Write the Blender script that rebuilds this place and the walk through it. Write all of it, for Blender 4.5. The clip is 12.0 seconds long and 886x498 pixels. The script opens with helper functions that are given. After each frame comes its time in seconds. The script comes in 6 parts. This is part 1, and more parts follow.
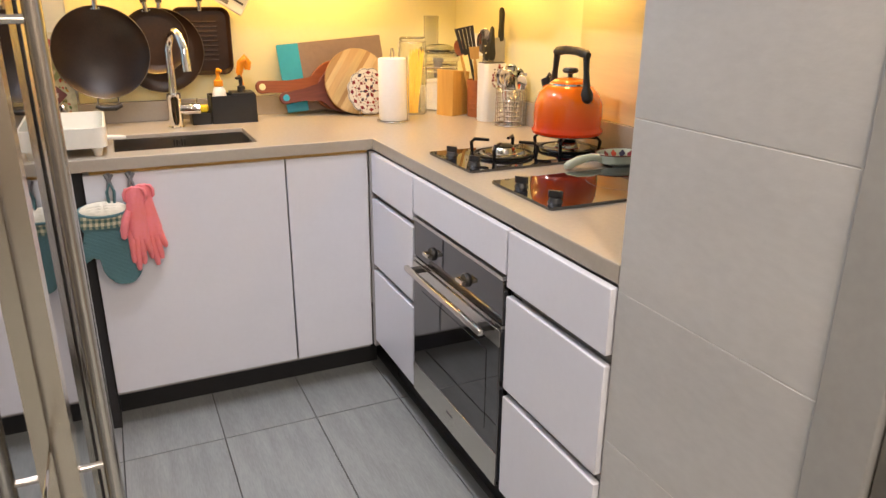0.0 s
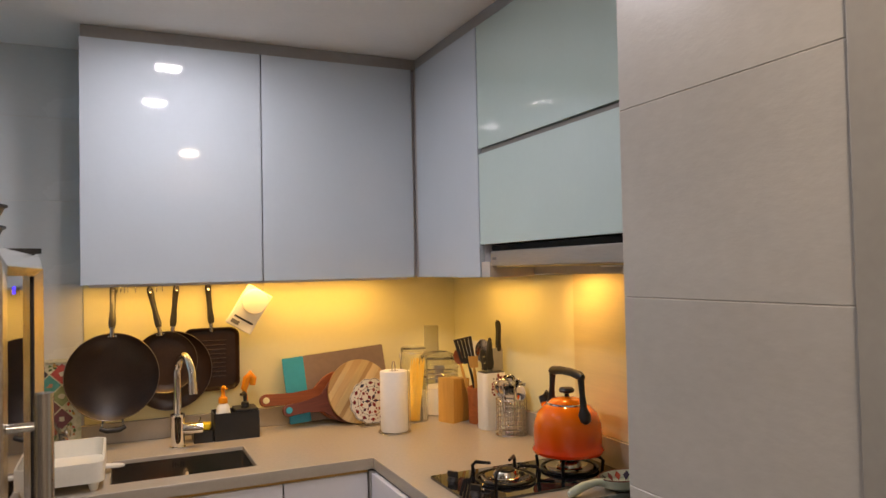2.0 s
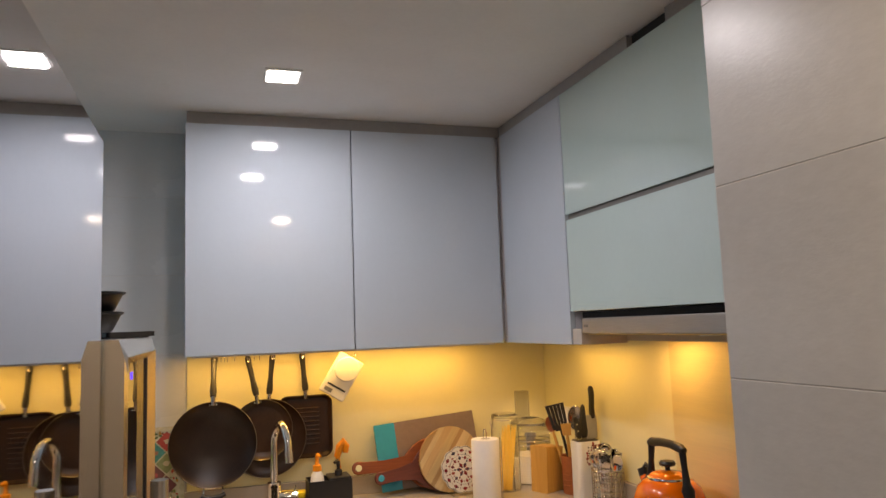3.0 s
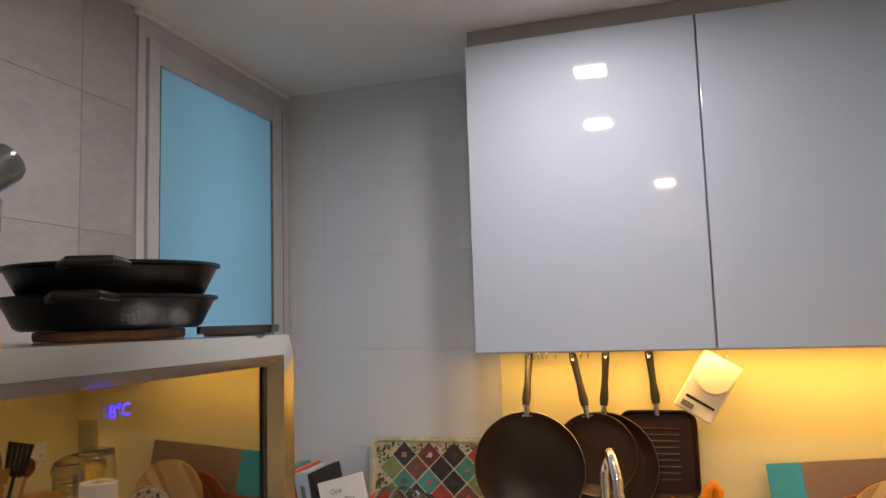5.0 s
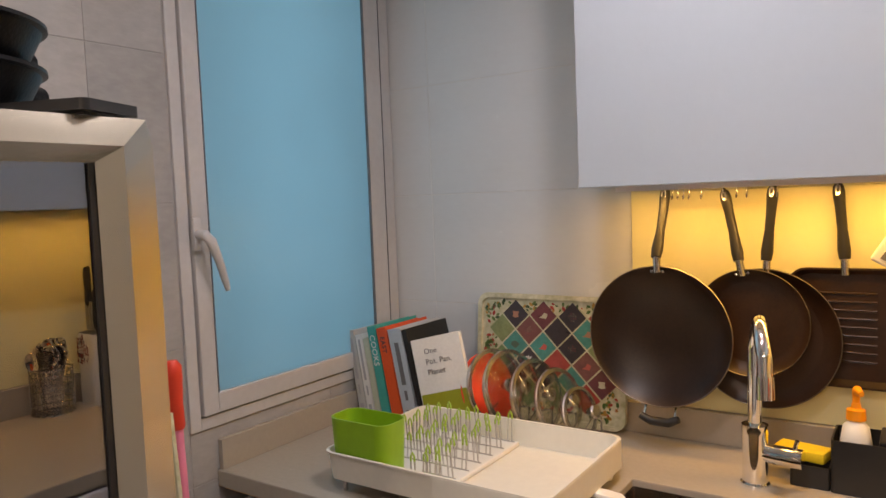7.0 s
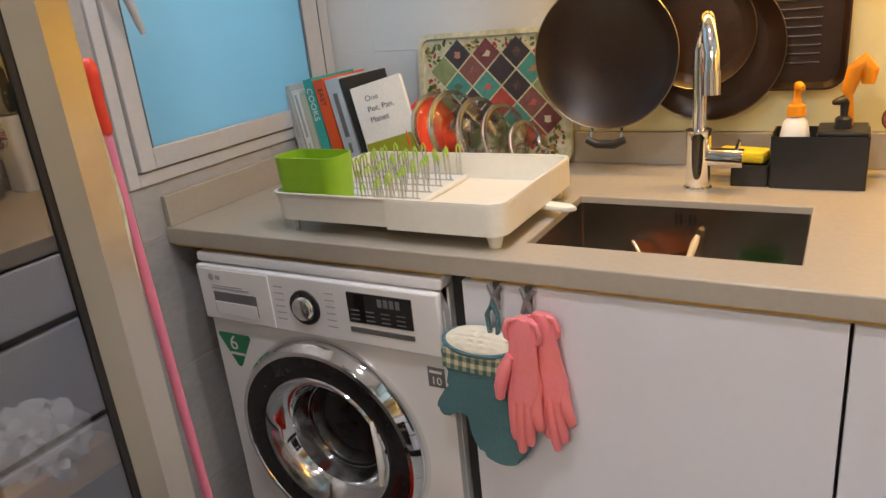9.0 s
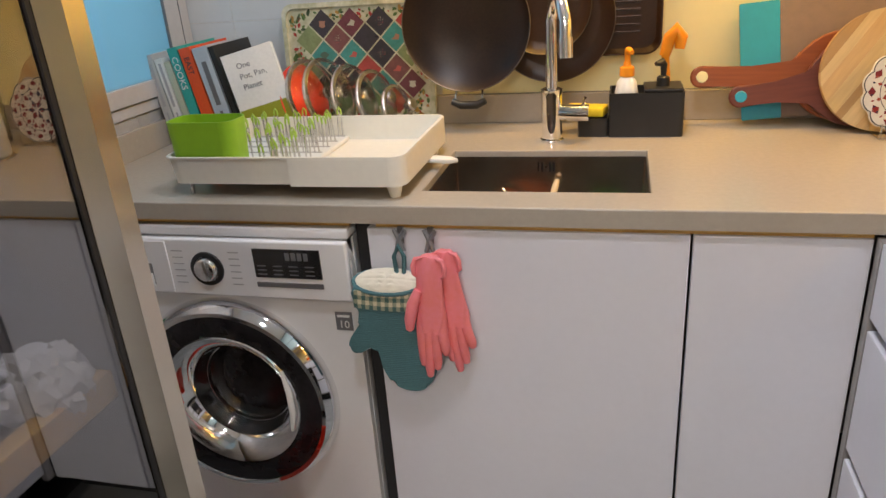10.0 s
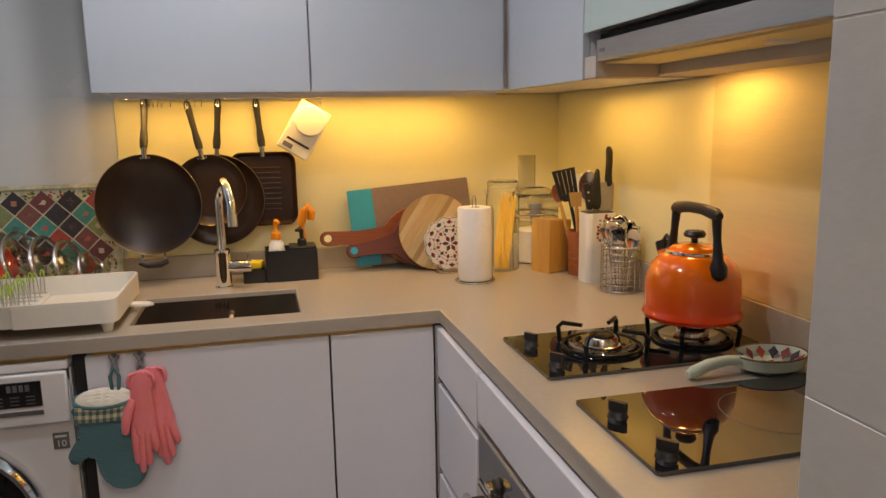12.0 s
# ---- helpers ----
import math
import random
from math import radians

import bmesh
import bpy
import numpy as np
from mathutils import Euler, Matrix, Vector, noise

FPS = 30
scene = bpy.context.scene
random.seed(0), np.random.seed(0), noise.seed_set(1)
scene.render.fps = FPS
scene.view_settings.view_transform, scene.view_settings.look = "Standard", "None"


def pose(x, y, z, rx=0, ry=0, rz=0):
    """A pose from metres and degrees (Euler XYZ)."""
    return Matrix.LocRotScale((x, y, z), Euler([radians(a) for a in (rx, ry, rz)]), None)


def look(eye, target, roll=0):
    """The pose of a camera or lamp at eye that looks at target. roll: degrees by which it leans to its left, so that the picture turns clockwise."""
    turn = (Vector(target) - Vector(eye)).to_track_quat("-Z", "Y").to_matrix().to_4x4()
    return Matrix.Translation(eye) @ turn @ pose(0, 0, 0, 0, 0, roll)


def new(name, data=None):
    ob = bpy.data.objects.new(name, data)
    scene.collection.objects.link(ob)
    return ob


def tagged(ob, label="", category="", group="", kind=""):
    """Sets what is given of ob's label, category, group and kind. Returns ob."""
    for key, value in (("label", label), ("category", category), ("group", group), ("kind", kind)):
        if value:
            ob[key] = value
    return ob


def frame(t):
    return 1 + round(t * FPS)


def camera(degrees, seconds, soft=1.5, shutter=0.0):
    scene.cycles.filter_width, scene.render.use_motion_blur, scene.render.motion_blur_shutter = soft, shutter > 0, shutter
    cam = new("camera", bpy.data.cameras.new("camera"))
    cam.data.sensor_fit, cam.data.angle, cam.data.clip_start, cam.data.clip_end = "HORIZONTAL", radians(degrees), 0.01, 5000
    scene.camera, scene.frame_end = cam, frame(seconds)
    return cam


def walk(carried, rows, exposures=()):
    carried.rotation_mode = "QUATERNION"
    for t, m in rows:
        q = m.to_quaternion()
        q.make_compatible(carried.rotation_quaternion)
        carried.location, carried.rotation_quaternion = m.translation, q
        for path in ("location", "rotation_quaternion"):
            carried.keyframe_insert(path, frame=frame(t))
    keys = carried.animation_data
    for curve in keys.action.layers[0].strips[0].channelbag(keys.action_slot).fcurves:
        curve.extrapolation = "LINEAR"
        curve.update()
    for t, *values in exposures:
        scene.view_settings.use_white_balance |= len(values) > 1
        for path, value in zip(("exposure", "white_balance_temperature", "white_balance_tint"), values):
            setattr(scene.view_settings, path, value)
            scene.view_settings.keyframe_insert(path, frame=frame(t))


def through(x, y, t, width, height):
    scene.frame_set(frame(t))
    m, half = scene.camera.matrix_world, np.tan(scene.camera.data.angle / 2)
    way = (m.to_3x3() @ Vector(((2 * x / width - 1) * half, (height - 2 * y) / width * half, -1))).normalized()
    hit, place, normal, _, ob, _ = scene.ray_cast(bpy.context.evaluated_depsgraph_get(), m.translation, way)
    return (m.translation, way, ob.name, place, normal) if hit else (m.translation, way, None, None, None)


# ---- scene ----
cam = camera(63.8, 12.0)
PATH = [
    (0, (0.341, 0.202, 1.338), (1.132, 1.915, 0.676), 0.4),
    (0.5, (0.356, 0.203, 1.369), (1.167, 1.977, 0.927), 0.1),
    (1, (0.354, 0.185, 1.417), (1.191, 1.985, 1.177), -0.1),
    (1.5, (0.367, 0.184, 1.462), (1.209, 1.996, 1.387), -0.6),
    (2, (0.36, 0.188, 1.515), (1.186, 2.009, 1.571), -1.2),
    (2.5, (0.326, 0.174, 1.56), (1.098, 2.011, 1.731), -1.8),
    (2.7, (0.312, 0.162, 1.561), (1.032, 2.017, 1.762), -2.0),
    (4.3, (0.652, 0.667, 1.582), (0.51, 2.652, 1.788), -2.0),
    (4.5, (0.662, 0.776, 1.583), (0.394, 2.747, 1.789), -2.0),
    (5, (0.693, 0.98, 1.568), (0.131, 2.888, 1.772), -1.8),
    (5.5, (0.741, 1.188, 1.589), (-0.082, 3.001, 1.78), -1.2),
    (6, (0.76, 1.349, 1.575), (-0.231, 3.081, 1.708), -1.1),
    (6.5, (0.789, 1.433, 1.53), (-0.294, 3.115, 1.524), -1.2),
    (7, (0.809, 1.46, 1.474), (-0.311, 3.112, 1.334), -2.2),
    (7.5, (0.815, 1.469, 1.427), (-0.304, 3.098, 1.118), -3.2),
    (7.7, (0.808, 1.467, 1.405), (-0.3, 3.091, 1.038), -3.6),
    (9.3, (0.777, 1.458, 1.309), (-0.062, 3.121, 0.582), -5.7),
    (9.5, (0.753, 1.425, 1.31), (0.027, 3.127, 0.55), -5.2),
    (10, (0.699, 1.268, 1.322), (0.22, 3.051, 0.552), -4.2),
    (10.5, (0.716, 1.11, 1.316), (0.569, 2.99, 0.649), -2.3),
    (11, (0.762, 0.932, 1.34), (0.859, 2.852, 0.789), -1.4),
    (11.5, (0.749, 0.762, 1.371), (1.045, 2.692, 0.938), -1.0),
    (12, (0.678, 0.649, 1.39), (1.155, 2.56, 1.041), -1.0),
]
EXPOSURES = [(0, 0.72, 6500, 16), (0.5, 0.2, 6700, 16), (1, -0.05, 6900, 18), (2, -0.22, 7050, 20), (2.7, -0.32, 7050, 20), (4.3, -0.28, 7150, 22), (5.5, -0.18, 7050, 22), (6.5, -0.1, 7050, 22), (7.1, 0.0, 7350, 23), (7.7, 0.03, 7400, 22),
             (9.3, 0.4, 6500, 14), (10.5, 0.22, 6300, 14), (11, 0.05, 6050, 15), (11.5, -0.10, 6500, 17), (12, -0.28, 6850, 18)]
walk(cam, [(t, look(eye, target, roll)) for t, eye, target, roll in PATH], EXPOSURES)

# ---- light ----
world = bpy.data.worlds.new("world")
scene.world = world
world.use_nodes = True
bg = world.node_tree.nodes["Background"]
sky = world.node_tree.nodes.new("ShaderNodeTexSky")
sky.sky_type, sky.sun_disc, sky.sun_elevation = "NISHITA", False, radians(4)
world.node_tree.links.new(sky.outputs[0], bg.inputs[0])
bg.inputs[1].default_value = 0.05


def area_lamp(name, at, aim, size_x, size_y, watts, colour, spread=180):
    data = bpy.data.lights.new(name, "AREA")
    data.shape, data.size, data.size_y, data.energy, data.color = "RECTANGLE", size_x, size_y, watts, colour
    data.spread = radians(spread)
    ob = new(name, data)
    ob.matrix_world = look(at, aim)
    return ob


CEIL = 2.352
WARM, COOL = (1.0, 0.575, 0.13), (0.93, 0.95, 1.0)
# the last entry is an added fill light behind the camera, not a known fitting
DOWNLIGHTS = [(0.540, 2.365, COOL, 5.8, 1), (0.515, 1.735, COOL, 6.8, 1), (0.79, 0.27, (1.0, 0.84, 0.62), 10.0, 1), (0.45, -1.5, (1.0, 0.88, 0.70), 23.0, 6)]
for lx, ly, lc, lw, ls in DOWNLIGHTS:
    area_lamp("downlight_lamp", (lx, ly, CEIL - 0.014), (lx, ly, 0), 0.09 * ls, 0.09 * ls, lw, lc, 175)
area_lamp("cabinet_strip_lamp", (0.80, 2.975, 1.4825), (0.80, 2.980, 0), 1.12, 0.010, 4.5, WARM)
area_lamp("hob_strip_lamp", (1.62, 2.55, 1.470), (1.62, 2.55, 0), 0.012, 0.4, 1.1, WARM)
area_lamp("hood_lamp", (1.610, 2.10, 1.484), (1.66, 2.08, 0.9), 0.05, 0.05, 1.25, (1.0, 0.56, 0.15))
area_lamp("window_skylight", (-0.80, 2.72, 1.66), (0.3, 2.72, 1.66), 0.62, 1.3, 2.6, (0.30, 0.66, 0.88))


# ---- materials ----
def mat(name, colour, rough=0.5, metal=0.0, vary=0.08, scale=6.0, fine=60.0, bump=0.0, bump_scale=150.0, coat=0.0, ior=1.5,
        glow=None, stretch=(1, 1, 1), rough_vary=0.06, through=0.0, tint=None, islands=None):
    """A surface with colour variation at two scales, uneven gloss and fine relief."""
    m = bpy.data.materials.new(name)
    m.use_nodes = True
    nt, bsdf = m.node_tree, m.node_tree.nodes["Principled BSDF"]
    add, link = nt.nodes.new, nt.links.new
    bsdf.inputs["Metallic"].default_value, bsdf.inputs["IOR"].default_value = metal, ior
    bsdf.inputs["Coat Weight"].default_value, bsdf.inputs["Coat Roughness"].default_value = coat, 0.03
    bsdf.inputs["Transmission Weight"].default_value = through
    co, mp = add("ShaderNodeTexCoord"), add("ShaderNodeMapping")
    mp.inputs["Scale"].default_value = stretch
    link(co.outputs["Object"], mp.inputs[0])
    big, small = add("ShaderNodeTexNoise"), add("ShaderNodeTexNoise")
    for node, s in ((big, scale), (small, fine)):
        node.inputs["Scale"].default_value, node.inputs["Detail"].default_value = s, 5.0
        link(mp.outputs[0], node.inputs["Vector"])
    both = add("ShaderNodeMix")
    both.inputs[0].default_value = 0.4
    link(big.outputs[0], both.inputs[2]), link(small.outputs[0], both.inputs[3])
    ramp = add("ShaderNodeValToRGB")
    dark = tint or tuple(c * (1 - 2 * vary) for c in colour)
    light = colour if tint else tuple(min(1, c * (1 + vary)) for c in colour)
    ramp.color_ramp.elements[0].position, ramp.color_ramp.elements[1].position = 0.32, 0.68
    ramp.color_ramp.elements[0].color, ramp.color_ramp.elements[1].color = (*dark, 1), (*light, 1)
    link(both.outputs[0], ramp.inputs[0])
    base = ramp.outputs[0]
    if islands:
        geo, pick, mul = add("ShaderNodeNewGeometry"), add("ShaderNodeValToRGB"), add("ShaderNodeMix")
        pick.color_ramp.interpolation = "CONSTANT"
        while len(pick.color_ramp.elements) < len(islands):
            pick.color_ramp.elements.new(0.5)
        for n, c in enumerate(islands):
            pick.color_ramp.elements[n].position, pick.color_ramp.elements[n].color = n / len(islands), (*c, 1)
        link(geo.outputs["Random Per Island"], pick.inputs[0])
        mul.data_type, mul.blend_type = "RGBA", "MULTIPLY"
        mul.inputs[0].default_value = 1.0
        link(base, mul.inputs[6]), link(pick.outputs[0], mul.inputs[7])
        base = mul.outputs[2]
    link(base, bsdf.inputs["Base Color"])
    rr = add("ShaderNodeMapRange")
    rr.inputs["To Min"].default_value, rr.inputs["To Max"].default_value = max(0, rough - rough_vary), min(1, rough + rough_vary)
    link(big.outputs[0], rr.inputs[0]), link(rr.outputs[0], bsdf.inputs["Roughness"])
    if bump:
        bt, bn = add("ShaderNodeTexNoise"), add("ShaderNodeBump")
        bt.inputs["Scale"].default_value, bt.inputs["Detail"].default_value = bump_scale, 4.0
        bn.inputs["Strength"].default_value, bn.inputs["Distance"].default_value = bump, 0.002
        link(mp.outputs[0], bt.inputs["Vector"]), link(bt.outputs[0], bn.inputs["Height"]), link(bn.outputs[0], bsdf.inputs["Normal"])
    if glow:
        bsdf.inputs["Emission Color"].default_value, bsdf.inputs["Emission Strength"].default_value = (*glow[0], 1), glow[1]
    return m


def tile_mat(name, colour, rough=0.35, vary=0.10, stretch=(1, 1, 2.2), spread=0.07):
    """Stone-look porcelain: cloudy veins, and a slight change from tile to tile."""
    m = mat(name, colour, rough, vary=vary, scale=3.0, fine=35.0, bump=0.12, bump_scale=90, stretch=stretch)
    nt, bsdf = m.node_tree, m.node_tree.nodes["Principled BSDF"]
    info, rng, hsv = nt.nodes.new("ShaderNodeObjectInfo"), nt.nodes.new("ShaderNodeMapRange"), nt.nodes.new("ShaderNodeHueSaturation")
    rng.inputs["To Min"].default_value, rng.inputs["To Max"].default_value = 1 - spread, 1 + spread
    nt.links.new(info.outputs["Random"], rng.inputs[0]), nt.links.new(rng.outputs[0], hsv.inputs["Value"])
    old = bsdf.inputs["Base Color"].links[0].from_socket
    nt.links.new(old, hsv.inputs["Color"]), nt.links.new(hsv.outputs[0], bsdf.inputs["Base Color"])
    return m


def glass_mat(name, colour=(1, 1, 1), rough=0.0):
    m = bpy.data.materials.new(name)
    m.use_nodes = True
    b = m.node_tree.nodes["Principled BSDF"]
    b.inputs["Base Color"].default_value, b.inputs["Roughness"].default_value = (*colour, 1), rough
    b.inputs["Transmission Weight"].default_value, b.inputs["IOR"].default_value = 1.0, 1.45
    return m


def frosted_mat(name, colour):
    """A frosted pane that lets the daylight behind it through as a soft glow."""
    m = bpy.data.materials.new(name)
    m.use_nodes = True
    nt = m.node_tree
    out = nt.nodes["Material Output"]
    tr, gl, mix, noi, ramp, co = (nt.nodes.new(k) for k in ("ShaderNodeBsdfTranslucent", "ShaderNodeBsdfGlossy", "ShaderNodeMixShader",
                                                           "ShaderNodeTexNoise", "ShaderNodeValToRGB", "ShaderNodeTexCoord"))
    noi.inputs["Scale"].default_value = 2.5
    ramp.color_ramp.elements[0].color = (*(c * 0.86 for c in colour), 1)
    ramp.color_ramp.elements[1].color = (*colour, 1)
    nt.links.new(co.outputs["Object"], noi.inputs["Vector"]), nt.links.new(noi.outputs[0], ramp.inputs[0]), nt.links.new(ramp.outputs[0], tr.inputs[0])
    gl.inputs["Roughness"].default_value, mix.inputs[0].default_value = 0.25, 0.06
    nt.links.new(tr.outputs[0], mix.inputs[1]), nt.links.new(gl.outputs[0], mix.inputs[2]), nt.links.new(mix.outputs[0], out.inputs[0])
    return m


def wood_mat(name, light, dark, rough=0.45, stretch=(3, 40, 40), scale=1.2, coat=0.0):
    return mat(name, light, rough, tint=dark, scale=scale, fine=4.0, stretch=stretch, bump=0.08, bump_scale=4, coat=coat)


M_FLOOR = tile_mat("floor_tile_grey", (0.30, 0.315, 0.315), 0.40, 0.13, (7, 0.9, 1))
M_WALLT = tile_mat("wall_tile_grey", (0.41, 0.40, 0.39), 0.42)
# the pale, cool tone includes window and downlight tint on the sink wall
M_SINKT = tile_mat("wall_tile_cool_lit", (0.66, 0.68, 0.69), 0.26, 0.02, spread=0.006)
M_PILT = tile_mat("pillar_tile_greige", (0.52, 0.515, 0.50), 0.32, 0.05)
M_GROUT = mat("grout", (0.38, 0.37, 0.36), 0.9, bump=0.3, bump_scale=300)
M_GROUTL = mat("grout_light", (0.70, 0.68, 0.65), 0.9, bump=0.3, bump_scale=300)
M_FGROUT = mat("floor_grout", (0.10, 0.10, 0.10), 0.95, bump=0.3, bump_scale=300)
M_PAINT = mat("white_ceiling_paint", (0.85, 0.835, 0.81), 0.85, vary=0.02, bump=0.1, bump_scale=220)
M_WALLP = mat("wall_paint", (0.70, 0.68, 0.64), 0.8, vary=0.03, bump=0.1, bump_scale=220)
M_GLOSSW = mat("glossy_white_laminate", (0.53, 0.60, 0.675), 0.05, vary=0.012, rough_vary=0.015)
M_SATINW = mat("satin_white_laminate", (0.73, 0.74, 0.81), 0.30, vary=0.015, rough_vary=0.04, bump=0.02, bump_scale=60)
M_CARCASS = mat("grey_carcass_board", (0.36, 0.34, 0.33), 0.55, vary=0.05)
M_SLOT = mat("slot_shade_black", (0.002, 0.002, 0.002), 0.9)
M_GREENCUP = mat("green_plastic", (0.03, 0.16, 0.045), 0.35)
# near-black that puts the shade of gaps, plinth recesses and slots into the colour
M_GAPSHADE = mat("recess_shade", (0.02, 0.02, 0.022), 0.7)
M_GREEN = mat("mint_back_painted_glass", (0.52, 0.66, 0.64), 0.07, vary=0.012, coat=1.0, rough_vary=0.02)
M_SPLASH = mat("pale_yellow_back_painted_glass", (0.80, 0.75, 0.44), 0.38, vary=0.015, rough_vary=0.03)
M_COUNTER = mat("beige_quartz", (0.41, 0.365, 0.305), 0.24, vary=0.025, scale=90, fine=500, bump=0.03, bump_scale=200)
M_STEEL = mat("brushed_steel", (0.66, 0.63, 0.58), 0.20, 1.0, vary=0.02, scale=3, fine=40, stretch=(1, 1, 30), rough_vary=0.03)
# copy of the brushed steel with the warm reflection of the room in its colour
M_STEELW = mat("warm_reflection_steel", (0.70, 0.64, 0.53), 0.22, 1.0, vary=0.02, scale=3, fine=40, stretch=(1, 1, 30), rough_vary=0.03)
M_STEELB = mat("brushed_steel_bar", (0.44, 0.42, 0.40), 0.36, 0.9, vary=0.06, scale=3, fine=30, stretch=(12, 1, 12))
# plain steel with the warm lamp's yellow put into the base colour
M_STEELH = mat("lamp_tinted_steel_panel", (0.80, 0.70, 0.39), 0.58, 0.55, vary=0.03, scale=3, fine=20, stretch=(1, 1, 14))
M_SINK = mat("satin_sink_steel", (0.47, 0.45, 0.43), 0.24, 1.0, vary=0.12, scale=9, fine=90)
M_CHROME = mat("chrome", (0.86, 0.86, 0.87), 0.05, 1.0, vary=0.02, rough_vary=0.03)
M_WIRE = mat("steel_wire", (0.62, 0.61, 0.60), 0.22, 1.0, vary=0.04)
M_ALU = mat("grey_aluminium_frame", (0.56, 0.55, 0.55), 0.40, 0.0, vary=0.05)
M_ALUD = mat("dark_bronze_jamb", (0.20, 0.19, 0.175), 0.45, 0.3, vary=0.06)
M_JAMB = mat("grey_painted_jamb", (0.33, 0.325, 0.31), 0.45, vary=0.05)
# unseen entrance walls, toned dark to darken what the steel door edge reflects
M_ENTRY = mat("dark_unseen_entry_paint", (0.34, 0.29, 0.24), 0.8, vary=0.05, bump=0.1, bump_scale=220)
M_LINER = mat("dark_fridge_liner", (0.018, 0.021, 0.028), 0.5, vary=0.06)
M_FROST = frosted_mat("frosted_pane", (0.80, 0.92, 0.95))
M_BLACKG = mat("black_glass", (0.010, 0.010, 0.012), 0.02, vary=0.1, ior=2.2, rough_vary=0.02)
M_MIRROR = glass_mat("smoked_door_glass", (0.40, 0.41, 0.45))
M_MIRROR.node_tree.nodes["Principled BSDF"].inputs["IOR"].default_value = 2.8
M_SILVER = mat("mirror_silver_door", (0.56, 0.56, 0.58), 0.025, 1.0, vary=0.02, rough_vary=0.012)
M_BLACK = mat("black_plastic", (0.016, 0.016, 0.017), 0.42, vary=0.15, bump=0.05, bump_scale=200)
M_CASTI = mat("cast_iron", (0.007, 0.007, 0.008), 0.36, vary=0.25, ior=1.30, bump=0.2, bump_scale=260)
M_NONSTICK = mat("worn_nonstick_coating", (0.034, 0.0165, 0.0095), 0.36, vary=0.22, scale=14, fine=180, ior=1.45)
M_WHITEP = mat("white_plastic", (0.80, 0.80, 0.77), 0.35, vary=0.02)
M_WHITEE = mat("white_appliance_enamel", (0.82, 0.82, 0.83), 0.22, vary=0.012, coat=0.4)
M_CREAMP = mat("ivory_plastic", (0.80, 0.77, 0.68), 0.38, vary=0.03)
M_LIME = mat("lime_green_plastic", (0.26, 0.50, 0.02), 0.38, vary=0.05)
M_LIMETIP = mat("lime_rubber_tip", (0.36, 0.55, 0.06), 0.5, vary=0.06)
M_GREYP = mat("grey_plastic", (0.17, 0.17, 0.18), 0.4, vary=0.06)
M_ORANGEE = mat("orange_kettle_enamel", (0.94, 0.19, 0.001), 0.12, tint=(0.90, 0.16, 0.001), scale=7, fine=40, coat=0.7)
def graded_enamel(m, low, z0, z1):
    """Enamel sprayed darker red towards the foot of the pot, as it is sold."""
    nt, bsdf = m.node_tree, m.node_tree.nodes["Principled BSDF"]
    co, sep, rng, mix = (nt.nodes.new(k) for k in ("ShaderNodeTexCoord", "ShaderNodeSeparateXYZ", "ShaderNodeMapRange", "ShaderNodeMix"))
    rng.inputs["From Min"].default_value, rng.inputs["From Max"].default_value = z0, z1
    mix.data_type = "RGBA"
    mix.inputs[6].default_value = (*low, 1)
    top = bsdf.inputs["Base Color"].links[0].from_socket
    nt.links.new(co.outputs["Object"], sep.inputs[0]), nt.links.new(sep.outputs[2], rng.inputs[0]), nt.links.new(rng.outputs[0], mix.inputs[0])
    nt.links.new(top, mix.inputs[7]), nt.links.new(mix.outputs[2], bsdf.inputs["Base Color"])


graded_enamel(M_ORANGEE, (0.74, 0.026, 0.002), 0.0, 0.12)
M_ORANGEP = mat("orange_plastic", (0.86, 0.30, 0.01), 0.4, vary=0.05)
M_YELLOW = mat("yellow_sponge", (0.85, 0.60, 0.02), 0.9, vary=0.12, bump=0.6, bump_scale=240)
M_TEALB = mat("teal_board", (0.02, 0.34, 0.52), 0.45, vary=0.05)
M_TAUPE = mat("taupe_board", (0.22, 0.16, 0.13), 0.5, vary=0.08)
M_TERRA = mat("terracotta", (0.42, 0.13, 0.04), 0.7, vary=0.14, bump=0.2, bump_scale=160)
M_PAPER = mat("white_paper", (0.84, 0.83, 0.80), 0.9, vary=0.03, bump=0.3, bump_scale=130)
M_PASTA = mat("dry_spaghetti", (0.88, 0.58, 0.08), 0.5, vary=0.08)
M_SUGAR = mat("white_sugar", (0.80, 0.76, 0.66), 0.9, vary=0.05, bump=0.4, bump_scale=300)
M_CLEAR = glass_mat("clear_glass", (0.97, 0.98, 0.96))
M_LIDGLASS = glass_mat("lid_glass", (0.72, 0.72, 0.70))
M_SMOKE = glass_mat("smoky_plastic", (0.80, 0.80, 0.78), 0.05)
M_PORT = mat("dark_porthole_glass", (0.02, 0.018, 0.02), 0.03, vary=0.3, ior=1.45, rough_vary=0.02)
M_SILVERED = mat("silvered_bowl", (0.62, 0.63, 0.65), 0.12, 1.0, vary=0.10, scale=14, fine=60)
M_RIMD = mat("worn_dark_rim", (0.22, 0.19, 0.16), 0.35, 0.8, vary=0.1)
M_BEIGEB = mat("beige_grey_board", (0.52, 0.48, 0.43), 0.5, vary=0.04)
M_PRINT = mat("pale_grey_print", (0.42, 0.42, 0.43), 0.6)
M_RED = mat("red_silicone", (0.72, 0.05, 0.02), 0.45, vary=0.08)
M_PINKG = mat("pink_rubber", (0.88, 0.25, 0.31), 0.42, tint=(0.84, 0.22, 0.20), scale=14, fine=90, bump=0.35, bump_scale=55)
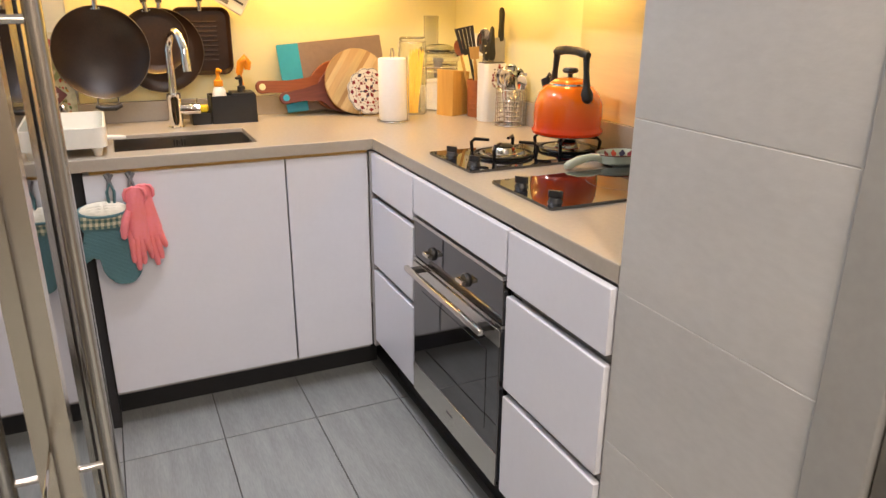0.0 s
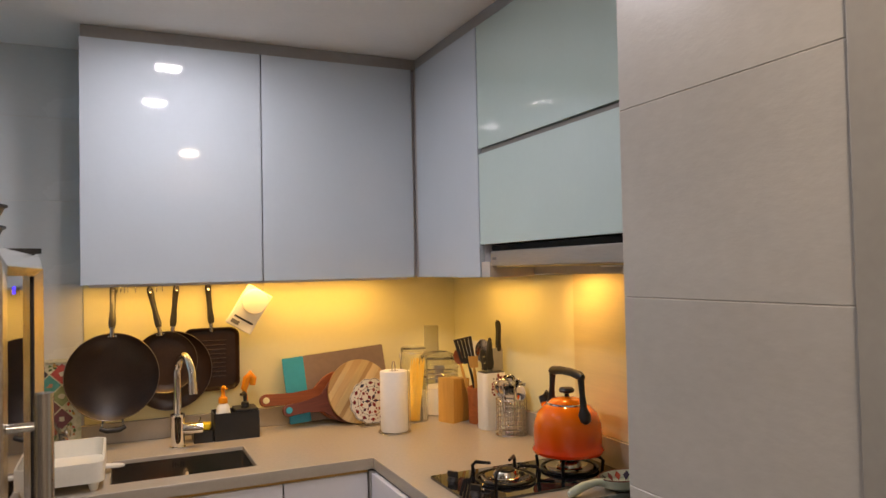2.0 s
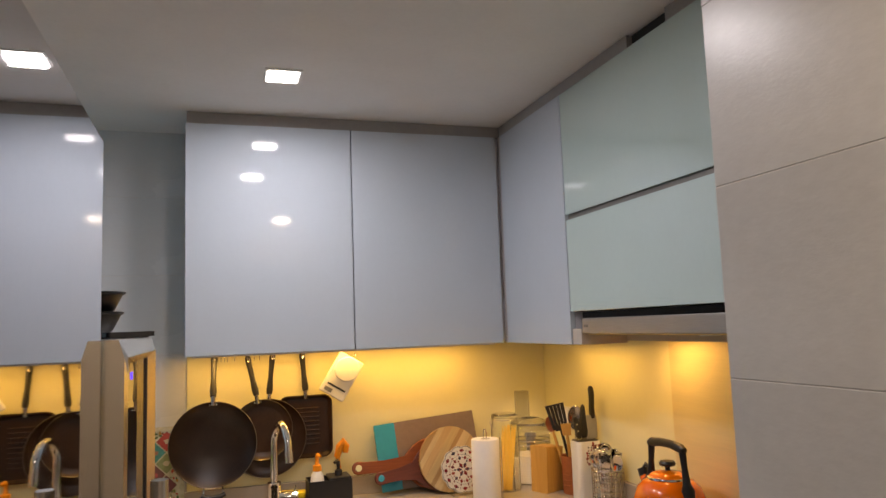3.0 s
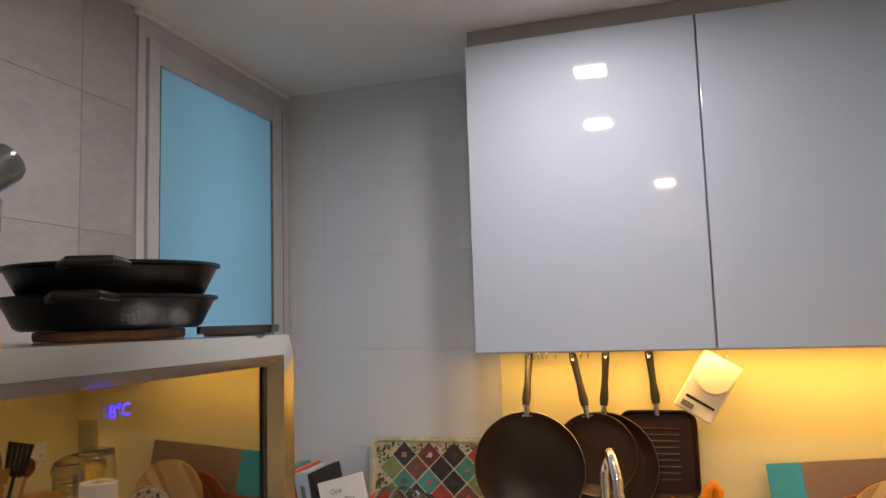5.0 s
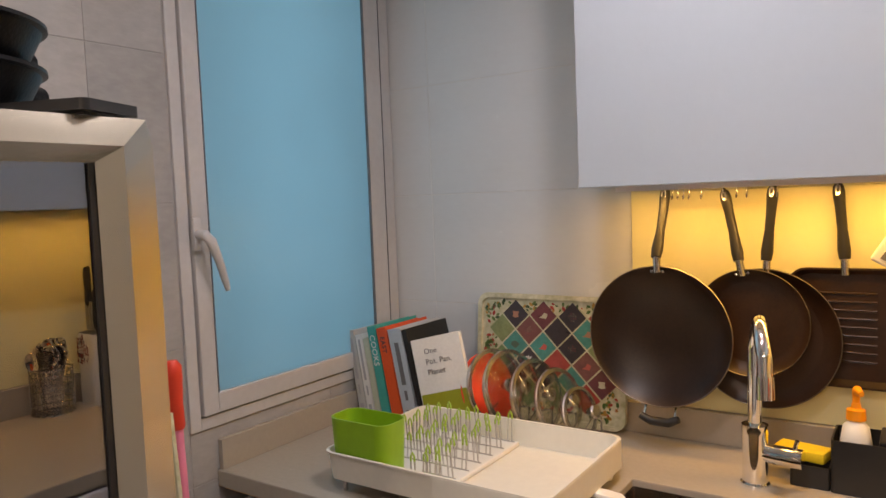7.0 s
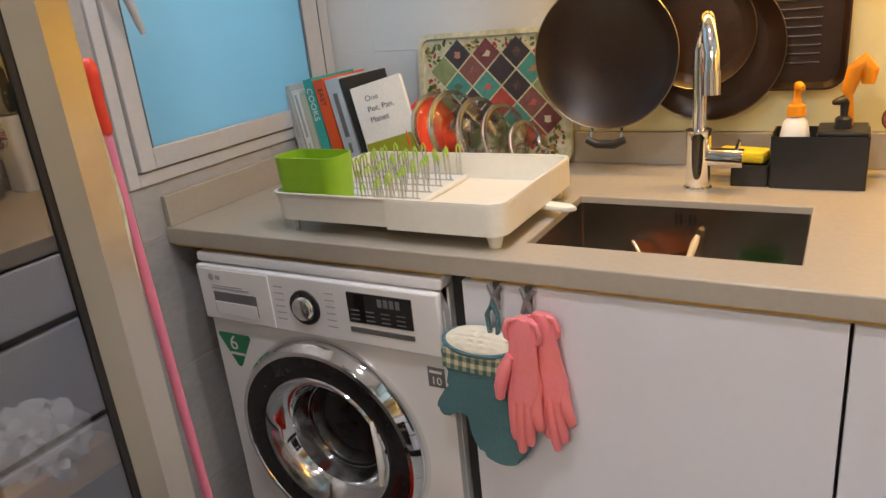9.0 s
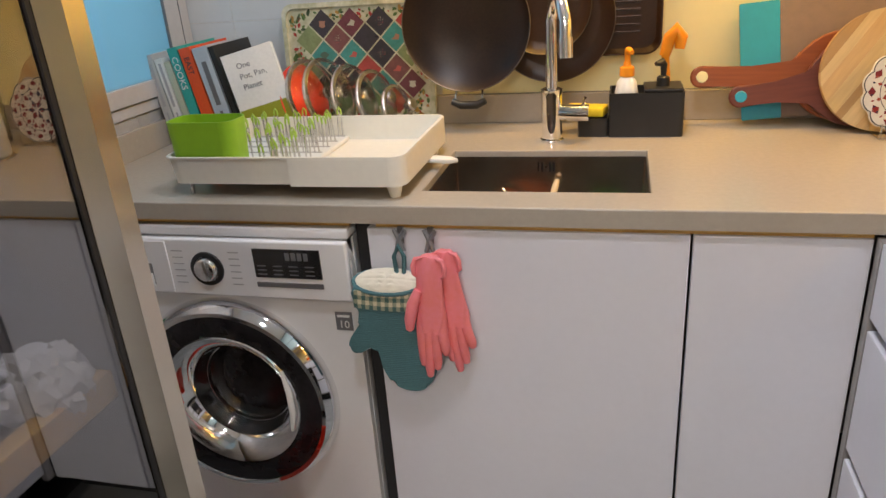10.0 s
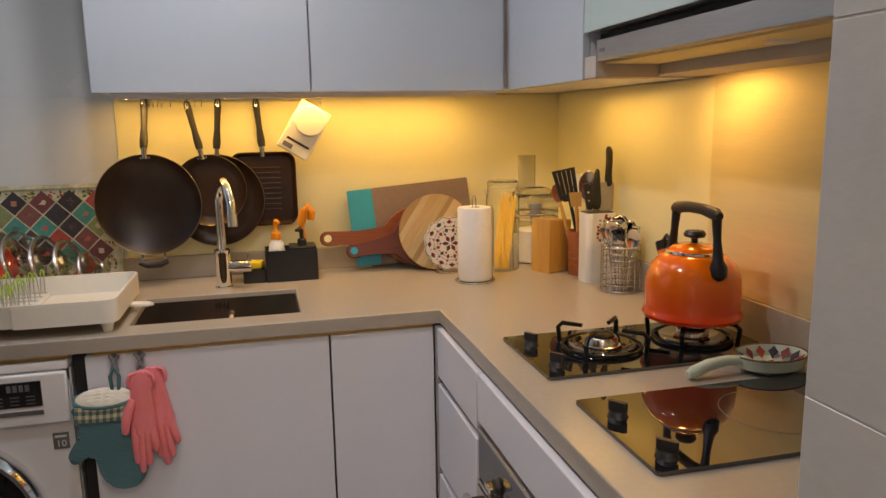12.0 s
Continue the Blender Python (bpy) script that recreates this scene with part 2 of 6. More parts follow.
M_PINKS = mat("pink_plastic", (0.76, 0.22, 0.34), 0.4, vary=0.05)
M_TEALM = mat("teal_quilted_silicone", (0.075, 0.19, 0.215), 0.62, vary=0.12, fine=300, bump=0.6, bump_scale=420)
def ribbed(m, pitch):
    """Fine level ribs moulded into the surface."""
    nt, bsdf = m.node_tree, m.node_tree.nodes["Principled BSDF"]
    co, wave, bump = (nt.nodes.new(k) for k in ("ShaderNodeTexCoord", "ShaderNodeTexWave", "ShaderNodeBump"))
    wave.bands_direction = "Z"
    wave.inputs["Scale"].default_value = math.pi / (10 * pitch)
    bump.inputs["Strength"].default_value, bump.inputs["Distance"].default_value = 0.7, 0.0015
    nt.links.new(co.outputs["Object"], wave.inputs["Vector"]), nt.links.new(wave.outputs[1], bump.inputs["Height"])
    nt.links.new(bump.outputs[0], bsdf.inputs["Normal"])


ribbed(M_TEALM, 0.0042)
M_QUILT = mat("quilted_cotton_lining", (0.78, 0.73, 0.60), 0.95, vary=0.06, bump=0.6, bump_scale=70)
M_CHECKD, M_CHECKM, M_CHECKL = (mat("gingham_cotton_" + n, c, 0.95, vary=0.06, fine=400) for n, c in (("green", (0.07, 0.14, 0.13)), ("sage", (0.30, 0.33, 0.24)), ("cream", (0.66, 0.60, 0.42))))
M_WOODR = wood_mat("red_brown_board_wood", (0.30, 0.085, 0.022), (0.19, 0.045, 0.012), 0.4)
M_WOODD = wood_mat("dark_mahogany_board_wood", (0.16, 0.042, 0.026), (0.09, 0.022, 0.016), 0.4)
STRIPS = [wood_mat("acacia_strip_" + n, a, tuple(c * 0.74 for c in a), 0.5, stretch=(3, 30, 30), scale=1.0) for n, a in (("pale", (0.66, 0.49, 0.25)), ("honey", (0.58, 0.39, 0.18)), ("tan", (0.62, 0.45, 0.21)), ("brown", (0.42, 0.26, 0.11)))]
M_PALEW = wood_mat("pale_beech", (0.82, 0.64, 0.38), (0.70, 0.50, 0.27), 0.45, stretch=(20, 20, 3))
M_BAMBOO = wood_mat("bamboo", (0.62, 0.37, 0.10), (0.48, 0.26, 0.06), 0.45, stretch=(26, 26, 2.2))
M_WOODT = wood_mat("brown_trivet_wood", (0.22, 0.10, 0.04), (0.12, 0.05, 0.02), 0.6)
M_GRANITE = mat("grey_granite", (0.34, 0.34, 0.33), 0.75, vary=0.2, scale=40, fine=420, bump=0.4, bump_scale=260)
M_MINT = mat("mint_glazed_ceramic", (0.58, 0.68, 0.58), 0.18, vary=0.05, coat=0.5)
M_CERAM = mat("ivory_glazed_ceramic", (0.74, 0.70, 0.62), 0.2, vary=0.04, coat=0.5)
M_MANDALA = mat("mandala_glaze", (0.9, 0.9, 0.9), 0.25, vary=0.08, islands=[(0.30, 0.035, 0.035), (0.05, 0.05, 0.09), (0.38, 0.07, 0.05), (0.22, 0.025, 0.04)])
M_TRAYB = mat("floral_melamine", (0.74, 0.70, 0.54), 0.3, tint=(0.40, 0.40, 0.22), scale=34, fine=80, coat=0.3)
M_PATCH = mat("patchwork_print", (0.95, 0.95, 0.95), 0.3, vary=0.16, scale=50, fine=160, coat=0.3,
              islands=[(0.50, 0.08, 0.06), (0.20, 0.06, 0.07), (0.22, 0.32, 0.14), (0.08, 0.34, 0.30), (0.25, 0.10, 0.09), (0.06, 0.05, 0.06), (0.30, 0.36, 0.16)])
M_BERRY = mat("printed_berries_and_leaves", (0.95, 0.95, 0.95), 0.3, vary=0.1, islands=[(0.50, 0.05, 0.04), (0.08, 0.16, 0.04), (0.14, 0.22, 0.06), (0.55, 0.30, 0.06), (0.06, 0.10, 0.04)])
M_LAMP = mat("lamp_diffuser", (0.9, 0.9, 0.9), 0.5, glow=((1, 0.98, 0.95), 14.0))
M_BLUELED = mat("blue_led_digits", (0.0, 0.0, 0.1), 0.5, glow=((0.05, 0.03, 1.0), 3.0))
M_TEXTD = mat("dark_print", (0.05, 0.05, 0.055), 0.6)
M_TEXTL = mat("light_print", (0.75, 0.75, 0.74), 0.6)
M_GREENST = mat("green_sticker", (0.01, 0.22, 0.09), 0.4, vary=0.05)
M_BADGE = mat("grey_badge", (0.20, 0.20, 0.21), 0.35, 0.4)
PAPERS = {n: mat("book_cover_" + n, c, 0.45, vary=0.06, fine=120) for n, c in dict(
    grey=(0.52, 0.52, 0.50), white=(0.78, 0.77, 0.74), sage=(0.50, 0.54, 0.42), teal=(0.03, 0.38, 0.33), orange=(0.80, 0.10, 0.02),
    pale=(0.50, 0.55, 0.60), black=(0.02, 0.02, 0.02), olive=(0.30, 0.32, 0.02)).items()}


# ---- mesh helpers ----
def smooth_loop(pts, n=4):
    """A closed curve through points, rounded off."""
    got = []
    for k in range(len(pts)):
        p0, p1, p2, p3 = (Vector(pts[(k + j) % len(pts)]) for j in (-1, 0, 1, 2))
        for j in range(n):
            t = j / n
            got.append(tuple(0.5 * (2 * p1 + (p2 - p0) * t + (2 * p0 - 5 * p1 + 4 * p2 - p3) * t * t + (3 * p1 - p0 - 3 * p2 + p3) * t ** 3)))
    return got



def box(x0, x1, y0, y1, z0, z1, b=0.0, seg=2, bm=None):
    bm = bm or bmesh.new()
    vs = bmesh.ops.create_cube(bm, size=1.0, matrix=Matrix.LocRotScale(((x0 + x1) / 2, (y0 + y1) / 2, (z0 + z1) / 2), None, (x1 - x0, y1 - y0, z1 - z0)))["verts"]
    if b:
        es = list({e for v in vs for e in v.link_edges})
        bmesh.ops.bevel(bm, geom=es, offset=b, segments=seg, profile=0.5, affect="EDGES")
    return bm


def lathe(prof, n=32, bm=None, m=None):
    """Turns a profile of (radius, height) about z."""
    bm = bm or bmesh.new()
    rings = []
    for r, z in prof:
        if r < 1e-5:
            rings.append([bm.verts.new((0, 0, z))])
        else:
            rings.append([bm.verts.new((r * math.cos(2 * math.pi * k / n), r * math.sin(2 * math.pi * k / n), z)) for k in range(n)])
    made = [v for ring in rings for v in ring]
    for a, c in zip(rings, rings[1:]):
        for k in range(n):
            q = [a[k % len(a)], a[(k + 1) % len(a)], c[(k + 1) % len(c)], c[k % len(c)]]
            q = list(dict.fromkeys(q))
            if len(q) > 2:
                bm.faces.new(q)
    if m is not None:
        bmesh.ops.transform(bm, matrix=m, verts=made)
    return bm


def tube(pts, r, n=10, bm=None, closed=False):
    """A round bar along points; r is one radius or one for each point."""
    bm = bm or bmesh.new()
    pts = [Vector(p) for p in pts]
    rs = [r] * len(pts) if not isinstance(r, (list, tuple)) else r
    rings, side = [], None
    for k, p in enumerate(pts):
        a = pts[k - 1] if (k or closed) else p
        c = pts[(k + 1) % len(pts)] if (k < len(pts) - 1 or closed) else p
        d = (c - a).normalized()
        if side is None:
            side = d.orthogonal().normalized()
        side = (side - side.dot(d) * d).normalized()
        up = d.cross(side)
        rings.append([bm.verts.new(p + rs[k] * (side * math.cos(2 * math.pi * j / n) + up * math.sin(2 * math.pi * j / n))) for j in range(n)])
    for a, c in list(zip(rings, rings[1:])) + ([(rings[-1], rings[0])] if closed else []):
        for j in range(n):
            bm.faces.new((a[j], a[(j + 1) % n], c[(j + 1) % n], c[j]))
    if not closed:
        bm.faces.new(rings[0][::-1]), bm.faces.new(rings[-1])
    return bm


def slab(outline, h, b=0.0, seg=2, bm=None, m=None):
    """An outline in x and y, h thick along z, with rounded rims."""
    bm = bm or bmesh.new()
    before = set(bm.verts)
    low = [bm.verts.new((x, y, 0)) for x, y in outline]
    top = [bm.verts.new((x, y, h)) for x, y in outline]
    fb, ft = bm.faces.new(low[::-1]), bm.faces.new(top)
    for k in range(len(low)):
        bm.faces.new((low[k], low[(k + 1) % len(low)], top[(k + 1) % len(top)], top[k]))
    if b:
        bmesh.ops.bevel(bm, geom=list(fb.edges) + list(ft.edges), offset=b, segments=seg, profile=0.5, affect="EDGES")
    if m is not None:
        bmesh.ops.transform(bm, matrix=m, verts=[v for v in bm.verts if v not in before])
    return bm


def rounded(x0, x1, y0, y1, r, n=5):
    pts = []
    for cx, cy, a in ((x1 - r, y0 + r, -90), (x1 - r, y1 - r, 0), (x0 + r, y1 - r, 90), (x0 + r, y0 + r, 180)):
        for k in range(n + 1):
            t = radians(a + 90 * k / n)
            pts.append((cx + r * math.cos(t), cy + r * math.sin(t)))
    return pts


def tub(x0, x1, y0, y1, z0, z1, wall, r, flare=0.0, floor_h=0.003, lip=0.0):
    """An open box with round corners and thick walls."""
    bm = bmesh.new()
    loops = []
    spec = [(flare, z0, 0), (0, z1 - lip, 0)] + ([(-lip, z1 - lip, 0), (-lip, z1, 0)] if lip else [(0, z1, 0)]) + [(wall, z1, 0), (wall + flare, z0 + floor_h, 0)]
    for inset, z, _ in spec:
        loops.append([bm.verts.new((x, y, z)) for x, y in rounded(x0 + inset, x1 - inset, y0 + inset, y1 - inset, max(0.002, r - max(0, inset) * 0.6))])
    for a, c in zip(loops, loops[1:]):
        for k in range(len(a)):
            bm.faces.new((a[k], a[(k + 1) % len(a)], c[(k + 1) % len(a)], c[k]))
    bm.faces.new(loops[0][::-1]), bm.faces.new(loops[-1])
    return bm


def words(text, size, m, bm=None, depth=0.0004, align="LEFT"):
    """Letters as thin raised meshes, laid by the pose m."""
    cu = bpy.data.curves.new("words", "FONT")
    cu.body, cu.size, cu.extrude, cu.align_x, cu.resolution_u = text, size, depth, align, 3
    ob = bpy.data.objects.new("words", cu)
    scene.collection.objects.link(ob)
    me = bpy.data.meshes.new_from_object(ob.evaluated_get(bpy.context.evaluated_depsgraph_get()))
    bpy.data.objects.remove(ob)
    me.transform(m)
    bm = bm or bmesh.new()
    bm.from_mesh(me)
    return bm


def mesh_of(name, bm, material, sharp=38):
    me = bpy.data.meshes.new(name)
    bmesh.ops.recalc_face_normals(bm, faces=bm.faces[:])
    soft_faces = []
    for f in bm.faces:
        around = [(g.calc_area(), e.calc_face_angle(0)) for e in f.edges for g in e.link_faces if g is not f]
        bent = [a for a, angle in around if 0.01 < angle < radians(sharp)]
        soft_faces.append(not bent or max(bent) > f.calc_area() / 4)
    bm.to_mesh(me)
    bm.free()
    me.materials.append(material)
    me.set_sharp_from_angle(angle=radians(sharp))
    me.polygons.foreach_set("use_smooth", soft_faces)
    return me


def part(name, bm, material, parent, label="", m=None, sharp=38):
    ob = new(name, mesh_of(name, bm, material, sharp))
    ob.parent = parent
    ob.visible_shadow = material not in (M_CLEAR, M_SMOKE, M_LIDGLASS, M_MIRROR)
    if m is not None:
        ob.matrix_basis = m
    return tagged(ob, label) if label else ob


def thing(name, at, label, category, group="", kind="", turn=0.0):
    ob = new(name)
    ob.empty_display_size = 0.05
    ob.matrix_basis = pose(*at, 0, 0, turn)
    return tagged(ob, label, category, group, kind)


def single(name, bm, material, label, category, group="", kind="", at=(0, 0, 0), turn=0.0):
    ob = new(name, mesh_of(name, bm, material))
    ob.matrix_basis = pose(*at, 0, 0, turn)
    return tagged(ob, label, category, group, kind)


STANDING = pose(0, 0, 0, 90)      # lays x, y outlines upright: x stays, y becomes z, thickness goes to -y

# ---- the room ----
SINK_Y, HOB_X, WIN_X = 3.11, 1.74, -0.475
FAR = -2.6
floor = single("floor", box(-1.2, 2.3, FAR, 3.3, -0.12, -0.006), M_FGROUT, "grey stone-look tiled kitchen floor", "floor", kind="structure")
ceiling = single("ceiling", box(-1.2, 2.3, FAR, 3.3, CEIL, CEIL + 0.12), M_PAINT, "flat white painted ceiling with square downlights", "ceiling", kind="structure")
wall_sink = single("wall_sink", box(-0.62, 1.95, SINK_Y + 0.0012, SINK_Y + 0.16, 0, CEIL), M_GROUTL, "pale tiled wall behind the sink", "wall", kind="structure")
wall_hob = single("wall_hob", box(HOB_X, HOB_X + 0.21, 1.131, SINK_Y + 0.010, 0, CEIL), M_WALLP, "painted wall behind the hobs", "wall", kind="structure")
# window wall, with the opening cut through it
WY0, WY1, WZ0, WZ1 = 2.372, 3.104, 0.998, 2.335
bm = box(WIN_X - 0.16, WIN_X - 0.0014, FAR, WY0, 0, CEIL)
box(WIN_X - 0.16, WIN_X - 0.0014, WY0, SINK_Y + 0.010, 0, WZ0, bm=bm)
box(WIN_X - 0.16, WIN_X - 0.0014, WY0, SINK_Y + 0.010, WZ1, CEIL, bm=bm)
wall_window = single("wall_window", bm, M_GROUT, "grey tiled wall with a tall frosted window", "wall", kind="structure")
pillar = single("wall_pillar", box(1.1112, 1.95, 0.725, 1.1288, 0, CEIL), M_GROUTL, "greige tiled wall end beside the doorway", "wall", kind="structure")
single("wall_entry", box(1.17, 1.34, FAR, 0.60, 0, CEIL), M_ENTRY, "plain painted wall beside the doorway", "wall", kind="structure")
single("wall_back", box(-0.62, 1.34, FAR - 0.15, FAR, 0, CEIL), M_ENTRY, "plain painted wall behind the entrance", "wall", kind="structure")
# added out of view: keeps the entrance panel light off the upper doors
single("light_block_header", box(WIN_X, 1.168, -0.12, 0.0, 2.06, CEIL - 0.001), M_ENTRY, "unseen wall piece added above the entrance to block the panel light", "wall", kind="structure")
# doorway jamb of a sliding door
jamb = thing("door_jamb", (1.104, 0.66, 0), "grey aluminium sliding door jamb beside the tiled wall end", "door frame", kind="structure")
part("jamb_profile", box(0, 0.06, -0.02, 0.062, 0, CEIL - 0.002, 0.003), M_JAMB, jamb)
part("jamb_channel", box(0.012, 0.06, -0.075, -0.022, 0, CEIL - 0.002, 0.003), M_ALUD, jamb)
part("jamb_stop", box(-0.006, 0.055, -0.11, -0.077, 0, CEIL - 0.002, 0.003), M_JAMB, jamb)
for z in (0.35, 1.20, 2.05):
    part("screw_cap", lathe([(0, 0.003), (0.005, 0.0022), (0.006, 0)], 14, m=pose(-0.0002, 0.008, z, 0, -90, 0)), M_ALUD, jamb)


# ---- window ----
window = thing("window_1", (WIN_X, 0, 0), "tall frosted casement window in a grey aluminium frame", "window", kind="structure")
gy0, gy1, gz0, gz1 = 2.443, 2.990, 1.072, 2.232
bm = box(-0.05, 0.006, WY0, WY0 + 0.028, WZ0, WZ1, 0.002)
box(-0.05, 0.006, 3.062, WY1, WZ0, WZ1, 0.002, bm=bm)
box(-0.05, 0.006, WY0 + 0.028, 3.062, WZ1 - 0.045, WZ1, 0.002, bm=bm)
box(-0.05, 0.006, WY0 + 0.028, 3.062, WZ0, WZ0 + 0.026, 0.002, bm=bm)
wf = part("window_frame", bm, M_ALU, window)
for yy in (3.0515, 3.0565):
    part("jamb_bead", box(0.0055, 0.011, yy, yy + 0.0028, WZ0 + 0.03, WZ1 - 0.05, 0.001), M_ALU if yy < 3.055 else M_GREYP, window)
bm = box(-0.045, 0.014, WY0 + 0.031, gy0, WZ0 + 0.03, WZ1 - 0.048, 0.003)
box(-0.045, 0.014, gy1, 3.050, WZ0 + 0.03, WZ1 - 0.048, 0.003, bm=bm)
box(-0.045, 0.013, gy0, gy1, gz1, WZ1 - 0.048, 0.003, bm=bm)
box(-0.045, 0.013, gy0, gy1, WZ0 + 0.03, gz0, 0.003, bm=bm)
sash = part("sash", bm, M_ALU, window)
bm = box(0.006, 0.0135, gy1 - 0.003, gy1 - 0.0002, gz0, gz1)
box(0.006, 0.0135, gy0 + 0.0002, gy0 + 0.003, gz0, gz1, bm=bm)
part("rubber_seal", bm, M_GREYP, sash, "grey rubber glazing seal")
pane = part("pane", box(0.000, 0.005, gy0 - 0.01, gy1 + 0.01, gz0 - 0.01, gz1 + 0.01), M_FROST, window, "pale blue frosted glass pane")
wh = part("handle", box(0.014, 0.026, 2.396, 2.416, 1.385, 1.455, 0.004), M_ALU, window, "curved aluminium casement handle")
part("lever", tube([(0.026, 2.406, 1.42), (0.048, 2.406, 1.418), (0.056, 2.414, 1.405), (0.054, 2.434, 1.36), (0.05, 2.450, 1.315), (0.05, 2.455, 1.297)],
                   [0.010, 0.011, 0.011, 0.009, 0.0075, 0.005], 12), M_ALU, wh)
single("trim_1", box(WIN_X - 0.008, WIN_X + 0.012, 2.36, 3.104, WZ1 + 0.002, CEIL - 0.001, 0.002), M_PAINT, "white plaster strip above the window", "trim", kind="structure")


# ---- ceiling lamps ----
# the large one is the body of the added entrance fill light
for lx, ly, lc, lw, ls in DOWNLIGHTS:
    lamp = thing("ceiling_light", (lx, ly, CEIL), "small square recessed ceiling downlight, switched on" if ls == 1 else "large unseen fill panel added on the entrance ceiling, switched on", "ceiling light", "ceiling downlights")
    bm = bmesh.new()
    e = 0.048 * ls
    for x0, x1, y0, y1 in ((-e - 0.008, -e, -e - 0.008, e + 0.008), (e, e + 0.008, -e - 0.008, e + 0.008), (-e, e, -e - 0.008, -e), (-e, e, e, e + 0.008)):
        box(x0, x1, y0, y1, -0.006, -0.0005, 0.001, bm=bm)
    part("frame", bm, M_WHITEP, lamp)
    part("diffuser", box(-e + 0.0005, e - 0.0005, -e + 0.0005, e - 0.0005, -0.009, -0.0008, 0.002), M_LAMP, lamp, "glowing white diffuser")


# ---- worktop ----
WT = 0.90
xs, ys = [WIN_X + 0.002, 0.328, 0.752, 1.112, HOB_X - 0.002], [1.133, 2.437, 2.527, 2.815, SINK_Y - 0.002]
bm = bmesh.new()
grid = {(i, j): bm.verts.new((x, y, WT)) for i, x in enumerate(xs) for j, y in enumerate(ys)}
cells = [(i, j) for i in range(4) for j in range(4) if (j > 0 or i == 3) and not (i == 1 and j == 2)]
faces = [bm.faces.new((grid[i, j], grid[i + 1, j], grid[i + 1, j + 1], grid[i, j + 1])) for i, j in cells]
bmesh.ops.delete(bm, geom=[v for v in bm.verts if not v.link_faces], context="VERTS")
got = bmesh.ops.extrude_face_region(bm, geom=bm.faces[:])
bmesh.ops.translate(bm, vec=(0, 0, -0.036), verts=[v for v in got["geom"] if isinstance(v, bmesh.types.BMVert)])
bmesh.ops.recalc_face_normals(bm, faces=bm.faces[:])
rim = [e for e in bm.edges if len(e.link_faces) == 2 and e.calc_face_angle(0) > 1 and all(abs(v.co.z - WT) < 1e-4 for v in e.verts)]
bmesh.ops.bevel(bm, geom=rim, offset=0.003, segments=2, profile=0.5, affect="EDGES")
worktop = single("worktop", bm, M_COUNTER, "continuous beige quartz worktop running round the corner", "worktop")
single("upstand", box(WIN_X + 0.016, HOB_X - 0.024, SINK_Y - 0.020, SINK_Y - 0.001, WT, 0.973, 0.002), M_COUNTER, "low beige quartz upstand behind the sink", "upstand")
single("upstand", box(WIN_X + 0.001, WIN_X + 0.015, 2.442, SINK_Y - 0.002, WT, 0.968, 0.002), M_COUNTER, "low beige quartz upstand under the window", "upstand")
single("upstand", box(HOB_X - 0.020, HOB_X - 0.001, 1.135, SINK_Y - 0.022, WT, 0.986, 0.002), M_COUNTER, "low beige quartz upstand behind the hobs", "upstand")
single("splashback", box(0.236, HOB_X - 0.0015, SINK_Y - 0.006, SINK_Y + 0.0010, 0.974, 1.486, 0.001), M_SPLASH, "pale yellow glass splashback behind the sink", "splashback")
single("splashback", box(HOB_X - 0.008, HOB_X - 0.001, 2.170, SINK_Y - 0.0065, 0.987, 1.486, 0.001), M_SPLASH, "pale yellow glass splashback in the corner", "splashback")
single("splashback", box(HOB_X - 0.012, HOB_X - 0.001, 1.135, 2.167, 0.987, 1.500, 0.001), M_STEELH, "brushed steel splashback behind the hobs", "splashback")


# ---- base units ----
def front(unit, name, x0, x1, y0, y1, z0, z1, material, label=""):
    return part(name, box(x0, x1, y0, y1, z0, z1, 0.0025), material, unit, label)


unit = thing("base_cabinet", (0.235, 2.45, 0), "white two-door base cabinet under the sink", "cabinet")
part("body", box(0, 0.018, 0.022, 0.62, 0.12, 0.855), M_CARCASS, unit)
part("body", box(0.018, 0.86, 0.60, 0.62, 0.12, 0.855), M_CARCASS, unit)
part("base_panel", box(0.018, 0.86, 0.022, 0.598, 0.12, 0.136), M_CARCASS, unit)
front(unit, "door", 0.0, 0.5825, 0, 0.019, 0.137, 0.850, M_SATINW)
front(unit, "door", 0.5875, 0.862, 0, 0.019, 0.137, 0.850, M_SATINW)
part("top_rail", box(0.018, 0.862, 0.004, 0.03, 0.8515, 0.8635), M_BAMBOO, unit, "pale wooden rail under the worktop")
part("plinth", box(-0.03, 0.92, 0.125, 0.14, 0.0, 0.118), M_GAPSHADE, unit, "dark recessed plinth")

UX = 1.100
for label, y0, y1, splits in (("narrow white three-drawer unit in the corner", 2.062, 2.425, True), ("wide white three-drawer unit beside the oven", 1.133, 1.503, True)):
    unit = thing("drawer_unit", (UX, y0, 0), label, "cabinet", "drawer units")
    w = y1 - y0
    part("body", box(0.045, 0.60, 0.001, w, 0.14, 0.858), M_CARCASS, unit)
    for z0, z1 in ((0.168, 0.440), (0.462, 0.700), (0.722, 0.855)):
        d = part("drawer_front", box(0, 0.019, 0.002, w - 0.002, z0, z1, 0.0025), M_SATINW, unit)
    for z in (0.440, 0.700):
        part("grip_channel", box(0.020, 0.044, 0.002, w - 0.002, z + 0.001, z + 0.021), M_ALUD, unit, "dark recessed grip channel")
    part("plinth", box(0.085, 0.10, 0, w, 0, 0.138), M_GAPSHADE, unit)
single("filler_panel", box(UX, UX + 0.019, 2.428, 2.449, 0.14, 0.855, 0.001), M_CARCASS, "grey filler strip in the cabinet corner", "filler panel")
